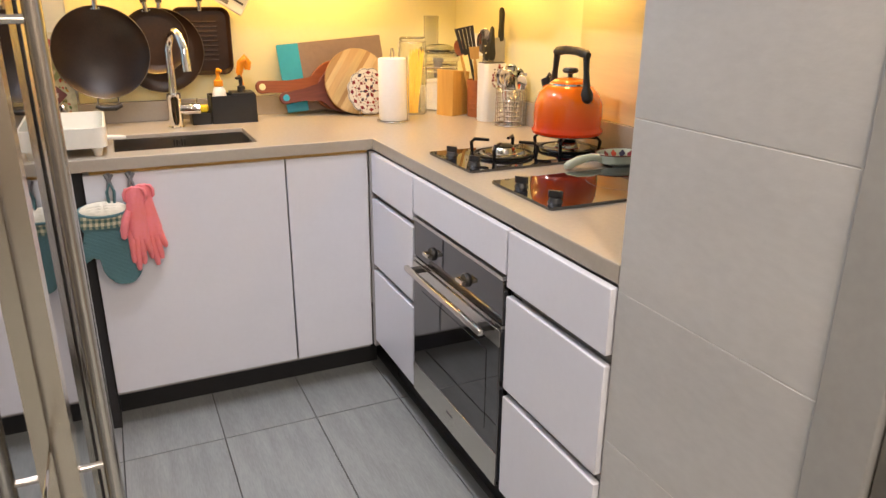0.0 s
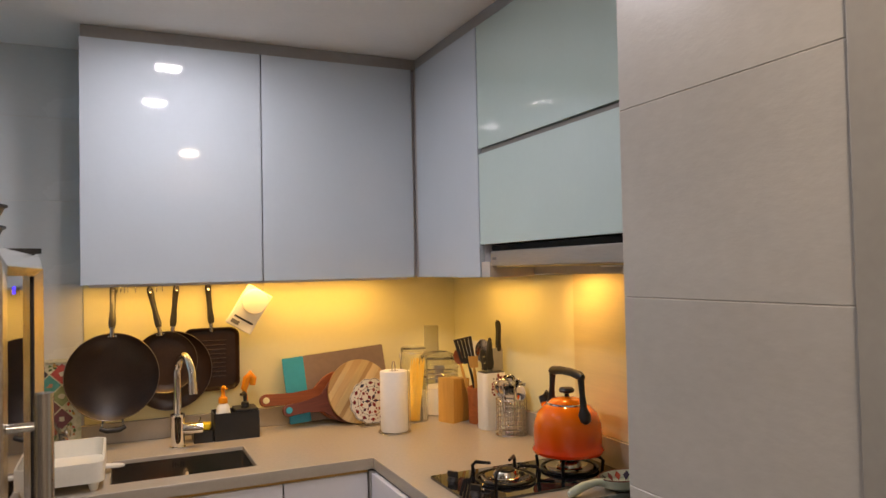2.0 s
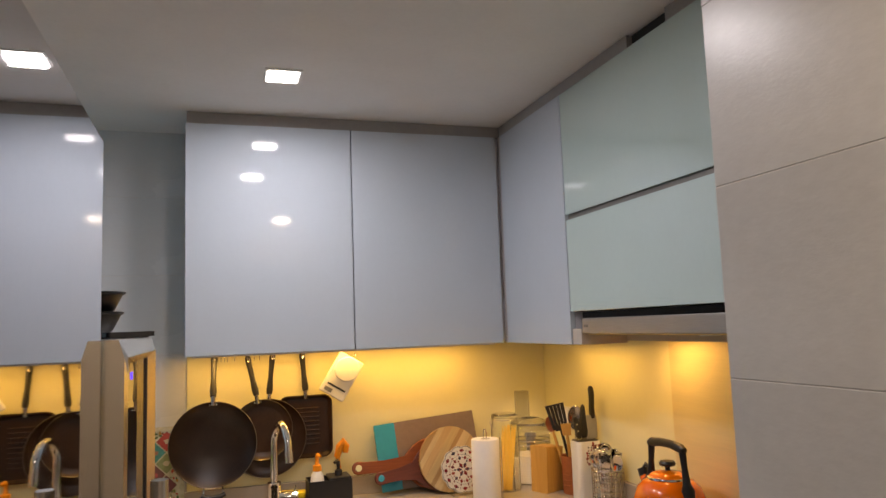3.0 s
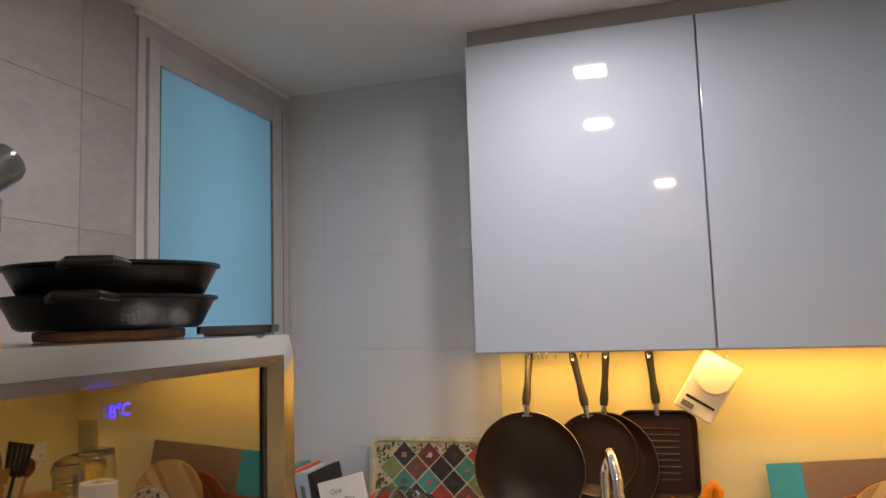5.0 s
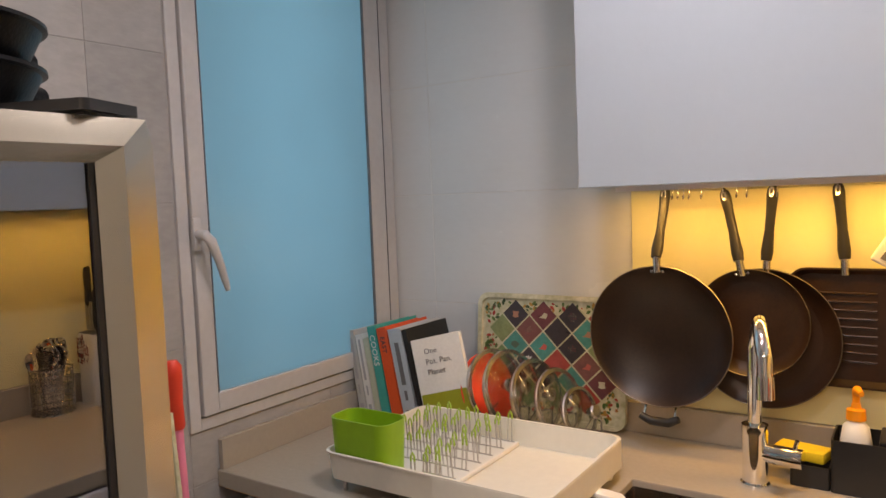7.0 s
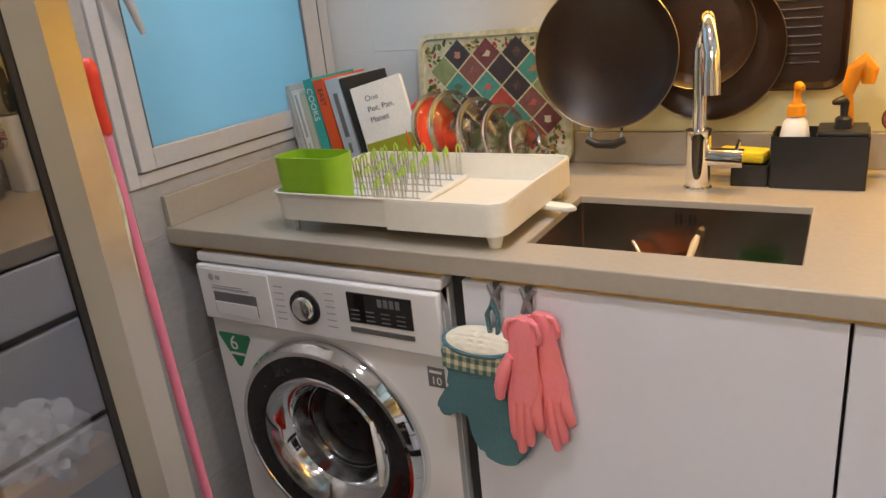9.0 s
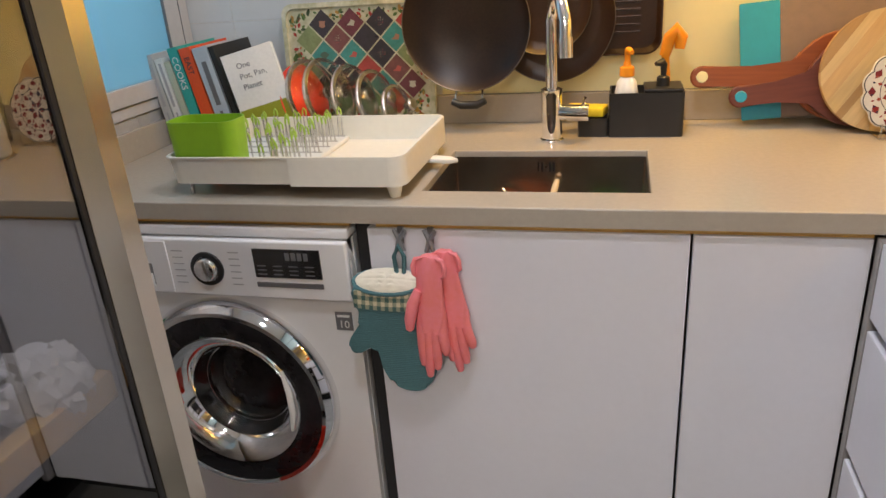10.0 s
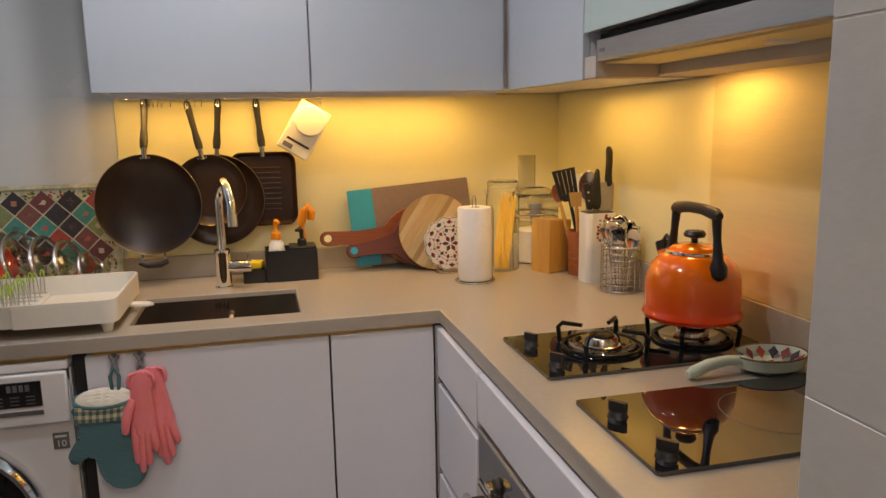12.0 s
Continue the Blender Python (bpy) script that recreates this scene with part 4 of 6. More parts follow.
for gx, gy, tilt, label in ((0.366, 2.405, 3, "pink rubber glove clipped to the cabinet door"), (0.386, 2.430, -5, "pink rubber glove hanging behind its pair")):
    g = thing("rubber_glove", (gx, gy, 0.818), label, "glove", "pair of rubber gloves")
    g.matrix_basis = pose(gx, gy, 0.811, 0, tilt, 0) @ Matrix.Diagonal((0.88, 0.88, 1.0, 1))
    bm = bmesh.new()
    loops = []
    for k, (w, cx, z) in enumerate(((0.016, 0.0, 0.006), (0.028, 0.0, -0.004), (0.030, -0.002, -0.022), (0.027, -0.001, -0.045), (0.030, 0.001, -0.075), (0.034, 0.002, -0.105), (0.033, 0.004, -0.130), (0.026, 0.005, -0.148))):
        loops.append([bm.verts.new((cx + w * math.cos(t) * (1 + 0.07 * math.sin(3 * t + k)), (0.011 + 0.001 * k) * math.sin(t) * (1 + 0.28 * math.sin(4 * t + 0.7 * k)), z)) for t in [2 * math.pi * j / 28 for j in range(28)]])
    for a, c in zip(loops, loops[1:]):
        for j in range(28):
            bm.faces.new((a[j], a[(j + 1) % 28], c[(j + 1) % 28], c[j]))
    bm.faces.new(loops[0]), bm.faces.new(loops[-1])
    part("palm", bm, M_PINKG, g)
    for fx, ln, dx in ((-0.019, 0.088, 0.004), (-0.004, 0.112, 0.002), (0.011, 0.094, 0.004), (0.024, 0.060, 0.010)):
        part("finger", tube([(fx, 0.002, -0.118), (fx, -0.002, -0.140), (fx + dx * 0.4, -0.006, -0.135 - ln * 0.45), (fx + dx, -0.005, -0.135 - ln * 0.85), (fx + dx * 1.1, -0.004, -0.135 - ln), (fx + dx * 1.1, -0.004, -0.139 - ln)],
                            [0.0120, 0.0125, 0.0115, 0.0105, 0.0075, 0.002], 14), M_PINKG, g)
    part("thumb", tube([(-0.022, -0.008, -0.062), (-0.034, -0.014, -0.090), (-0.041, -0.016, -0.122), (-0.042, -0.016, -0.142), (-0.042, -0.016, -0.147)], [0.010, 0.0135, 0.0125, 0.009, 0.003], 14), M_PINKG, g)
    for sx in (-1, 1):
        part("cuff_flare", tube([(sx * 0.014, -0.006, 0.004), (sx * 0.028, -0.008, 0.0), (sx * 0.033, -0.008, -0.014), (sx * 0.032, -0.006, -0.030), (sx * 0.026, -0.004, -0.036)], [0.003, 0.005, 0.006, 0.005, 0.003], 12), M_PINKG, g, "rolled pink rubber cuff edge")


# ---- wine fridge and refrigerator ----
FX, FY0, FY1, FZ = 0.218, 1.300, 1.862, 1.558
wf = thing("wine_fridge", (FX, FY0, 0), "tall steel wine fridge with a reflective glass door", "wine fridge")
w = FY1 - FY0
part("top_panel", box(-0.62, -0.038, 0, w, FZ - 0.03, FZ, 0.003), M_STEEL, wf)
for y0, y1 in ((0, 0.03), (w - 0.03, w)):
    part("side_panel", box(-0.62, -0.038, y0, y1, 0.032, FZ - 0.031, 0.002), M_STEEL, wf)
part("back_panel", box(-0.62, -0.58, 0.031, w - 0.031, 0.032, FZ - 0.031), M_LINER, wf)
part("base_panel", box(-0.579, -0.038, 0.031, w - 0.031, 0.032, 0.09), M_LINER, wf)
for y0, y1 in ((0.0305, 0.034), (w - 0.034, w - 0.0305)):
    part("liner", box(-0.579, -0.045, y0, y1, 0.091, FZ - 0.032), M_LINER, wf)
for z in (0.40, 0.66, 0.912):
    sh = part("shelf", box(-0.56, -0.088, 0.036, w - 0.036, z - 0.014, z - 0.006), M_LINER, wf, "dark shelf with a pale wooden front")
    part("shelf_front", box(-0.087, -0.062, 0.036, w - 0.036, z - 0.020, z + 0.014, 0.002), M_BAMBOO, sh, "pale wooden shelf front")
part("plinth", box(-0.60, -0.06, 0.01, w - 0.01, 0.0, 0.029), M_GAPSHADE, wf)
door = bmesh.new()
def door_loop(inset, top, outer_x, top_x):
    """A loop round the door at an inset, with the top rail's edge at its own depth."""
    y0, y1, z1 = inset, w - inset, FZ - top
    return [door.verts.new(v) for v in ((outer_x, y0, 0.04 + inset), (outer_x, y1, 0.04 + inset), (outer_x, y1, z1 - 0.026), (top_x, y1, z1), (top_x, y0, z1), (outer_x, y0, z1 - 0.026))]


loops = [door_loop(*v) for v in ((0.050, 0.040, -0.036, -0.036), (0.0, 0.0, -0.036, -0.036), (0.0, 0.0, -0.002, -0.010), (0.030, 0.026, 0.0, 0.0), (0.050, 0.040, -0.014, -0.014), (0.050, 0.040, -0.0355, -0.0355))]
for a, c in zip(loops, loops[1:]):
    for k in range(6):
        door.faces.new((a[k], a[(k + 1) % 6], c[(k + 1) % 6], c[k]))
frame_part = part("door", door, M_STEELW, wf, "brushed steel door frame with mitred bevels", sharp=4)
part("glass", box(-0.030, -0.018, 0.046, w - 0.046, 0.086, FZ - 0.036), M_MIRROR, frame_part, "dark reflective door glass")
part("seal", box(-0.0178, -0.0150, w - 0.056, w - 0.0505, 0.09, FZ - 0.041), M_BLACK, frame_part)
part("temperature_display", words("8\u00b0C", 0.018, pose(-0.0176, 0.236, FZ - 0.070, 90, 0, 90)), M_BLUELED, frame_part, "blue glowing temperature digits")
hd = part("handle", tube([(0.044, 0.020, 0.42), (0.044, 0.020, 1.355)], 0.0125, 18), M_STEEL, frame_part, "long round steel handle")
for z in (0.62, 1.31):
    part("standoff", tube([(0.044, 0.020, z), (0.0, 0.020, z)], 0.0065, 12), M_STEEL, hd)
part("hinge_cap", box(-0.110, -0.050, w - 0.05, w - 0.012, FZ + 0.0005, FZ + 0.004, 0.001), M_STEEL, wf)

rf = thing("refrigerator", (0.188, 0.595, 0), "tall refrigerator with a glossy silver door", "refrigerator")
part("body", box(-0.60, -0.062, 0, 0.690, 0.02, 1.85, 0.004), M_GREYP, rf)
part("upper_door", box(-0.060, 0, 0.002, 0.688, 0.70, 1.848, 0.008, 3), M_SILVER, rf, "glossy silver upper door")
part("lower_door", box(-0.060, 0, 0.002, 0.688, 0.04, 0.692, 0.008, 3), M_SILVER, rf, "glossy silver lower door")
part("plinth", box(-0.58, -0.07, 0.02, 0.66, 0, 0.019), M_GAPSHADE, rf)

# a crumpled bag on a shelf of the wine fridge
bm = bmesh.new()
bmesh.ops.create_icosphere(bm, subdivisions=4, radius=0.042)
rnd_bag = random.Random(3)
folds = [(Vector((rnd_bag.gauss(0, 1), rnd_bag.gauss(0, 1), rnd_bag.gauss(0, 1))).normalized(), rnd_bag.uniform(18, 48), rnd_bag.uniform(0, 6)) for _ in range(9)]
for v in bm.verts:
    n = v.co.normalized()
    v.co *= 1 + sum(0.085 * abs(math.sin(f * n.dot(d) * 0.35 + ph)) for d, f, ph in folds) - 0.36
    v.co.z = max(-0.026, v.co.z * 0.95)
single("plastic_bag", bm, mat("white_plastic_bag", (0.60, 0.58, 0.54), 0.4, vary=0.06, bump=0.5, bump_scale=60), "crumpled white plastic bag on a wine fridge shelf", "plastic bag", at=(FX - 0.105, 1.775, 0.933))

# on top of the wine fridge
tr = single("wooden_trivet", lathe([(0, 0), (0.085, 0), (0.087, 0.003), (0.087, 0.010), (0.085, 0.012), (0, 0.012)], 36), M_WOODT, "round brown wooden trivet under the cast iron pans", "trivet", at=(0.04, 1.72, FZ + 0.001))
for k, (z, label) in enumerate(((FZ + 0.0135, "black cast iron skillet, lower of a stack"), (FZ + 0.052, "black cast iron skillet stacked on another"))):
    s = thing("cast_iron_skillet", (0.04, 1.72, z), label, "skillet", "stacked skillets", turn=27)
    if k:
        s.matrix_basis = pose(0.043, 1.722, z, 0.8, -1.0, 31)
    part("pan", lathe([(0, 0), (0.100, 0), (0.107, 0.004), (0.122, 0.034), (0.127, 0.036), (0.127, 0.0395), (0.119, 0.0395), (0.102, 0.008), (0, 0.007)], 56), M_CASTI, s)
    part("helper_grip", tube([(-0.035, -0.118, 0.034), (-0.022, -0.138, 0.037), (0.022, -0.138, 0.037), (0.035, -0.118, 0.034)], [0.005, 0.0065, 0.0065, 0.005], 14), M_CASTI, s)
    part("long_handle", tube([(0, 0.120, 0.032), (0, 0.16, 0.036), (0, 0.20, 0.038), (0, 0.21, 0.037)], [0.010, 0.010, 0.013, 0.006], 12), M_CASTI, s)
cork = single("cork_mat", box(-0.10, 0.09, -0.075, 0.07, 0, 0.010, 0.003), M_BAMBOO, "pale woven mat under the mortar", "mat", at=(0.060, 1.395, FZ + 0.001), turn=4)
mo = thing("mortar", (0.058, 1.425, FZ + 0.012), "rough grey granite mortar with a polished rim", "mortar")
part("bowl", lathe([(0, 0), (0.052, 0), (0.058, 0.006), (0.072, 0.045), (0.084, 0.092), (0.080, 0.096), (0.066, 0.094), (0.060, 0.07), (0.03, 0.03), (0, 0.025)], 48), M_GRANITE, mo)
part("rim_band", lathe([(0.0845, 0.092), (0.0880, 0.094), (0.0885, 0.122), (0.086, 0.126), (0.070, 0.126), (0.066, 0.100), (0.07, 0.095)], 48), mat("polished_granite", (0.16, 0.165, 0.17), 0.25, vary=0.2, scale=40, fine=300), mo)
single("pestle", tube([(-0.015, -0.035, 0.045), (0.004, 0.026, 0.105), (0.027, 0.096, 0.166), (0.0285, 0.101, 0.1705), (0.029, 0.103, 0.172)], [0.018, 0.019, 0.021, 0.018, 0.010], 28),
       mat("polished_grey_stone", (0.075, 0.08, 0.085), 0.2, vary=0.15, scale=40, fine=300), "polished grey stone pestle leaning in the mortar", "pestle", at=(0.058, 1.425, FZ + 0.014))
bt = thing("black_tray", (0.150, 1.770, FZ + 0.001), "small black rectangular tray on the wine fridge", "tray", turn=22)
part("tray", tub(-0.02, 0.075, 0.0, 0.075, 0.003, 0.013, 0.003, 0.006), M_BLACK, bt)
part("foot", box(-0.01, 0.065, 0.01, 0.065, 0, 0.0032), M_BLACK, bt)


# ---- mop and dustpan beside the wine fridge ----
mop = thing("mop", (0.028, 1.999, 0.0), "pink mop with a red grip leaning beside the wine fridge", "mop")
a, c = Vector((0.030, 0.01, 0.03)), Vector((-0.003, 0.0, 1.268))
part("stick", tube([a, c], 0.0065, 12), M_PINKS, mop, "pink plastic stick")
part("grip", tube([c + (c - a) * t for t in (-0.058, -0.054, -0.03, -0.004, 0.007, 0.013)], [0.0078, 0.0095, 0.0090, 0.0110, 0.0110, 0.006], 16), M_RED, mop, "red rubber grip")
part("mop_head", box(-0.14, 0.12, -0.03, 0.06, 0.0, 0.03, 0.008), M_PINKS, mop)
single("cloth", slab([(-0.03, 0.0), (0.012, 0.0), (0.022, -0.10), (0.012, -0.22), (0.004, -0.30), (-0.008, -0.24), (-0.016, -0.10)], 0.006, 0.002, m=pose(0.034, 1.983, 1.225, 90, 0, -6)),
       M_TRAYB, "thin green patterned cloth hung over the mop", "cloth")
dp = thing("dustpan", (-0.03, 2.20, 0.0), "red plastic dustpan standing on the floor", "dustpan")
part("pan", tub(-0.11, 0.11, -0.03, 0.06, 0.0, 0.22, 0.004, 0.02, flare=0.012), M_RED, dp)
part("handle", tube([(0, 0.015, 0.2), (0, 0.01, 0.26), (0, 0.0, 0.33)], [0.014, 0.012, 0.012], 14), M_RED, dp)


# ---- dish rack ----
rack = thing("dish_rack", (0, 0, WT), "ivory plastic dish rack with green-tipped prongs beside the sink", "dish rack")
part("tray", tub(-0.182, 0.310, 2.466, 2.816, 0.028, 0.084, 0.003, 0.028, flare=0.006, lip=0.003), M_CREAMP, rack)
right_end = [p for p in rounded(-0.1855, 0.3135, 2.4625, 2.8195, 0.0295, 7) if p[0] > 0.2]
inner_end = [p for p in rounded(-0.1825, 0.3105, 2.4655, 2.8165, 0.0275, 7) if p[0] > 0.2]
part("extension_sleeve", slab([(0.086, 2.4625)] + right_end + [(0.086, 2.8195), (0.086, 2.8165)] + inner_end[::-1] + [(0.086, 2.4655)], 0.054, 0.0, m=pose(0, 0, 0.027)), M_CREAMP, rack)
part("prong_mat", box(-0.160, 0.084, 2.486, 2.796, 0.032, 0.043, 0.003), M_WHITEP, rack)
for k, (fx, fy) in enumerate(((-0.148, 2.492), (-0.148, 2.790), (0.285, 2.492), (0.285, 2.790))):
    part("foot", lathe([(0, 0), (0.010, 0), (0.018, 0.03), (0, 0.03)], 14, m=pose(fx, fy, 0)) if k > 1 else tube([(fx, fy, 0), (fx, fy, 0.032)], 0.005, 10), M_CREAMP if k > 1 else M_WIRE, rack)
part("drain_spout", slab([(-0.03, -0.016), (0.035, -0.014), (0.050, 0.0), (0.035, 0.014), (-0.03, 0.016)], 0.010, 0.003, m=pose(0.318, 2.672, 0.016, 0, 4, 0)), M_WHITEP, rack, "white drain spout")
for j in range(7):
    y = 2.505 + 0.0465 * j
    part("cross_wire", tube([(-0.15 if y > 2.57 else 0.0, y, 0.0445), (0.078, y, 0.0445)], 0.0014, 6), M_WIRE, rack)
    for k in range(9):
        x = -0.145 + 0.0265 * k
        if x < 0.0 and y < 2.57:
            continue
        h, lean = 0.098 + 0.006 * ((k * 7 + j * 3) % 3), 0.004 * math.sin(3 * j + k)
        prong = part("prong", tube([(x - 0.0052, y, 0.043), (x - 0.0042 + lean, y, h - 0.006), (x + lean, y, h), (x + 0.0042 + lean, y, h - 0.006), (x + 0.0052, y, 0.043)], 0.0016, 6), M_WIRE, rack)
        part("rubber_tip", tube([(x - 0.0044 + lean, y, h - 0.015), (x - 0.0040 + lean, y, h - 0.005), (x + lean, y, h + 0.0012), (x + 0.0040 + lean, y, h - 0.005), (x + 0.0044 + lean, y, h - 0.015)], 0.0020, 6), M_LIMETIP, prong)
caddy = single("cutlery_caddy", tub(-0.176, -0.028, 2.474, 2.556, WT + 0.044, WT + 0.150, 0.003, 0.026, flare=0.005), M_LIME, "empty lime green plastic cutlery caddy in the dish rack", "caddy")


# ---- cookbooks ----
def book(x, y, width, thick, height, lean, cover, title="", ink=None, label="", turn=0.0, size=0.020):
    b = thing("cookbook", (x, y, WT), label, "book", "leaning cookbooks")
    b.matrix_basis = pose(x, y, WT, 0, lean, turn)
    s = part("cover", box(0, 0.0018, 0, width, 0, height, 0.0006), PAPERS[cover], b)
    part("cover", box(thick - 0.0018, thick, 0, width, 0, height, 0.0006), PAPERS[cover], b)
    part("spine", box(0.0018, thick - 0.0018, 0.0, 0.002, 0, height, 0.0005), PAPERS[cover], b)
    part("pages", box(0.002, thick - 0.002, 0.0025, width - 0.004, 0.003, height - 0.004), M_PAPER, b)
    if title:
        part("title", words(title, size, pose(thick / 2 - size * 0.34, -0.0006, height - 0.022, 90) @ pose(0, 0, 0, 0, 0, -90)), ink, b)
    return b


BOOKS = [(-0.448, 0.020, 0.232, -9, "grey", "", None, "grey cookbook with a pale spine, leaning on the window side"),
         (-0.424, 0.018, 0.222, -9.5, "white", "", None, "white cookbook leaning in the row"),
         (-0.402, 0.014, 0.215, -10, "sage", "", None, "slim sage green cookbook in the row"),
         (-0.385, 0.022, 0.248, -10, "teal", "COOKS", M_TEXTL, "teal cookbook with white spine letters"),
         (-0.358, 0.026, 0.246, -10.5, "orange", "EAST", M_TEXTD, "orange cookbook with dark spine letters"),
         (-0.326, 0.034, 0.246, -11, "pale", "", None, "pale blue cookbook with dark handwriting on its spine"),
         (-0.284, 0.012, 0.250, -12.5, "black", "", None, "slim black cookbook in the row")]
for x, th, h, lean, cover, title, ink, label in BOOKS:
    x, th = -0.446 + (x + 0.448) * 1.24, th * 1.24
    book(x, 2.885, 0.185, th, h, lean, cover, title, ink, label, size=0.024 if title == "COOKS" else 0.020)
for x, th, h, lean in ((-0.326, 0.034, 0.246, -11), (-0.448, 0.020, 0.232, -9), (-0.424, 0.018, 0.222, -9.5)):
    owner = [o for o in scene.objects if o.name.startswith("cookbook") and abs(o.matrix_basis.translation.x + 0.446 - (x + 0.448) * 1.24) < 1e-4][0]
    th *= 1.24
    for k, (z0, z1, q) in enumerate(((0.10, 0.21, 0.16), (0.06, 0.085, 0.10), (0.02, 0.035, 0.22))):
        part("spine_print", box(th * (0.5 - q), th * (0.5 + q), -0.0007, -0.0001, z0, z1), M_BADGE if th > 0.04 else M_PRINT, owner)
b = thing("cookbook", (-0.205, 2.880, WT), "white cookbook facing out with an olive lower cover", "book", "leaning cookbooks")
b.matrix_basis = pose(-0.166, 2.868, WT + 0.020, -9, -13, 16)
part("cover", box(-0.040, 0.088, 0, 0.002, 0, 0.218, 0.0006), PAPERS["white"], b)
part("cover", box(-0.040, 0.088, 0.018, 0.020, 0, 0.218, 0.0006), PAPERS["white"], b)
part("pages", box(-0.037, 0.085, 0.0022, 0.0178, 0.003, 0.215), M_PAPER, b)
part("spine", box(-0.042, -0.0402, 0, 0.020, 0, 0.218, 0.0006), PAPERS["white"], b)
part("cover_print", box(-0.0395, 0.0875, -0.0007, -0.0001, 0.001, 0.080), PAPERS["olive"], b, "olive green cover band")
for k, line in enumerate(("One", "Pot, Pan,", "Planet")):
    part("title", words(line, 0.0195, pose(-0.012, -0.0006, 0.178 - 0.026 * k, 90)), M_BADGE, b)

# ---- pot lids in a wire rack ----
lr = thing("lid_rack", (-0.02, 2.985, WT), "low steel wire rack holding pot lids", "rack")
for y in (-0.045, 0.045):
    part("rail", tube([(-0.19, y, 0.008), (0.20, y, 0.008)], 0.003, 8), M_WIRE, lr)
for k in range(7):
    x = -0.185 + 0.064 * k
    part("divider", tube([(x, -0.045, 0.0), (x, -0.045, 0.045), (x, 0.0, 0.058), (x, 0.045, 0.045), (x, 0.045, 0.0)], 0.0025, 8), M_WIRE, lr)
for k, (x, r, label) in enumerate(((-0.098, 0.090, "bright red silicone lid standing in the rack"), (-0.072, 0.096, "glass pot lid standing before a red lid"), (-0.026, 0.097, "glass pot lid with a steel rim"),
                                   (0.040, 0.088, "glass pot lid with a steel rim"), (0.098, 0.080, "glass pot lid with a steel rim"), (0.150, 0.060, "small glass pot lid with a steel rim"))):
    lid = thing("pot_lid", (x, 2.975, WT + r * 0.94 + 0.010), label, "lid", "pot lids")
    lid.matrix_basis = pose(x, 2.975, WT + r * 0.94 + 0.010, 0, 74, -14)
    if k == 0:
        part("disc", lathe([(0, 0.010), (0.03, 0.010), (r - 0.01, 0.004), (r, 0.0), (r - 0.002, -0.004), (0, 0.004)], 40), M_RED, lid)
        continue
    part("dome", lathe([(0, 0.022), (r * 0.4, 0.019), (r * 0.75, 0.010), (r - 0.003, 0.001), (r - 0.003, -0.001), (r * 0.74, 0.007), (r * 0.4, 0.016), (0, 0.019)], 40), M_LIDGLASS, lid)
    part("rim", lathe([(r - 0.009, 0.004), (r, 0.003), (r + 0.002, 0.0), (r, -0.007), (r - 0.008, -0.005), (r - 0.009, 0.004)], 40), M_WIRE, lid)
    part("knob", lathe([(0, 0.050), (0.014, 0.049), (0.017, 0.044), (0.012, 0.036), (0.007, 0.022), (0, 0.022)], 20), M_WIRE, lid)

# ---- patterned tray ----
tray = thing("serving_tray", (-0.165, 3.045, WT + 0.004), "rectangular patchwork-print serving tray leaning on the wall", "tray")
tray.matrix_basis = pose(-0.182, 3.066, WT + 0.004, -5.5, 0, 0)
TW, TH = 0.410, 0.318
part("tray", tub(0, TW, 0, TH, 0, 0.013, 0.012, 0.030, flare=0.0, floor_h=0.006), M_TRAYB, tray, "floral melamine tray", m=STANDING)
bm, bl = bmesh.new(), bmesh.new()
rnd = random.Random(4)
s = 0.056
for i in range(-9, 10):
    for j in range(-9, 10):
        cx, cz = TW * 0.56 + (i - j) * s / 1.414 * 1.0, TH * 0.46 + (i + j) * s / 1.414
        if abs(cx - TW * 0.56) + abs(cz - TH * 0.46) < 0.25 and 0.06 < cx < TW - 0.035 and 0.035 < cz < TH - 0.035:
            r = s / 1.414 - 0.0028
            bm.faces.new([bm.verts.new((cx + dx * r, -0.0068, cz + dz * r)) for dx, dz in ((0, -1), (1, 0), (0, 1), (-1, 0))])
        else:
            for _ in range(34):
                px, pz, a, q = cx + rnd.uniform(-s, s) / 2, cz + rnd.uniform(-s, s) / 2, rnd.uniform(0, 6.3), rnd.uniform(0.003, 0.0085)
                if 0.02 < px < TW - 0.02 and 0.02 < pz < TH - 0.02:
                    bl.faces.new([bl.verts.new((px + q * ca * math.cos(a) - q * 0.5 * sa * math.sin(a), -0.0066, pz + q * ca * math.sin(a) + q * 0.5 * sa * math.cos(a)))
                                  for ca, sa in ((1, 0), (0.4, 1), (-0.4, 1), (-1, 0), (-0.4, -1), (0.4, -1))])
part("patch_print", bm, M_PATCH, tray, "diamond patchwork print in red, teal and green")
bm = bmesh.new()
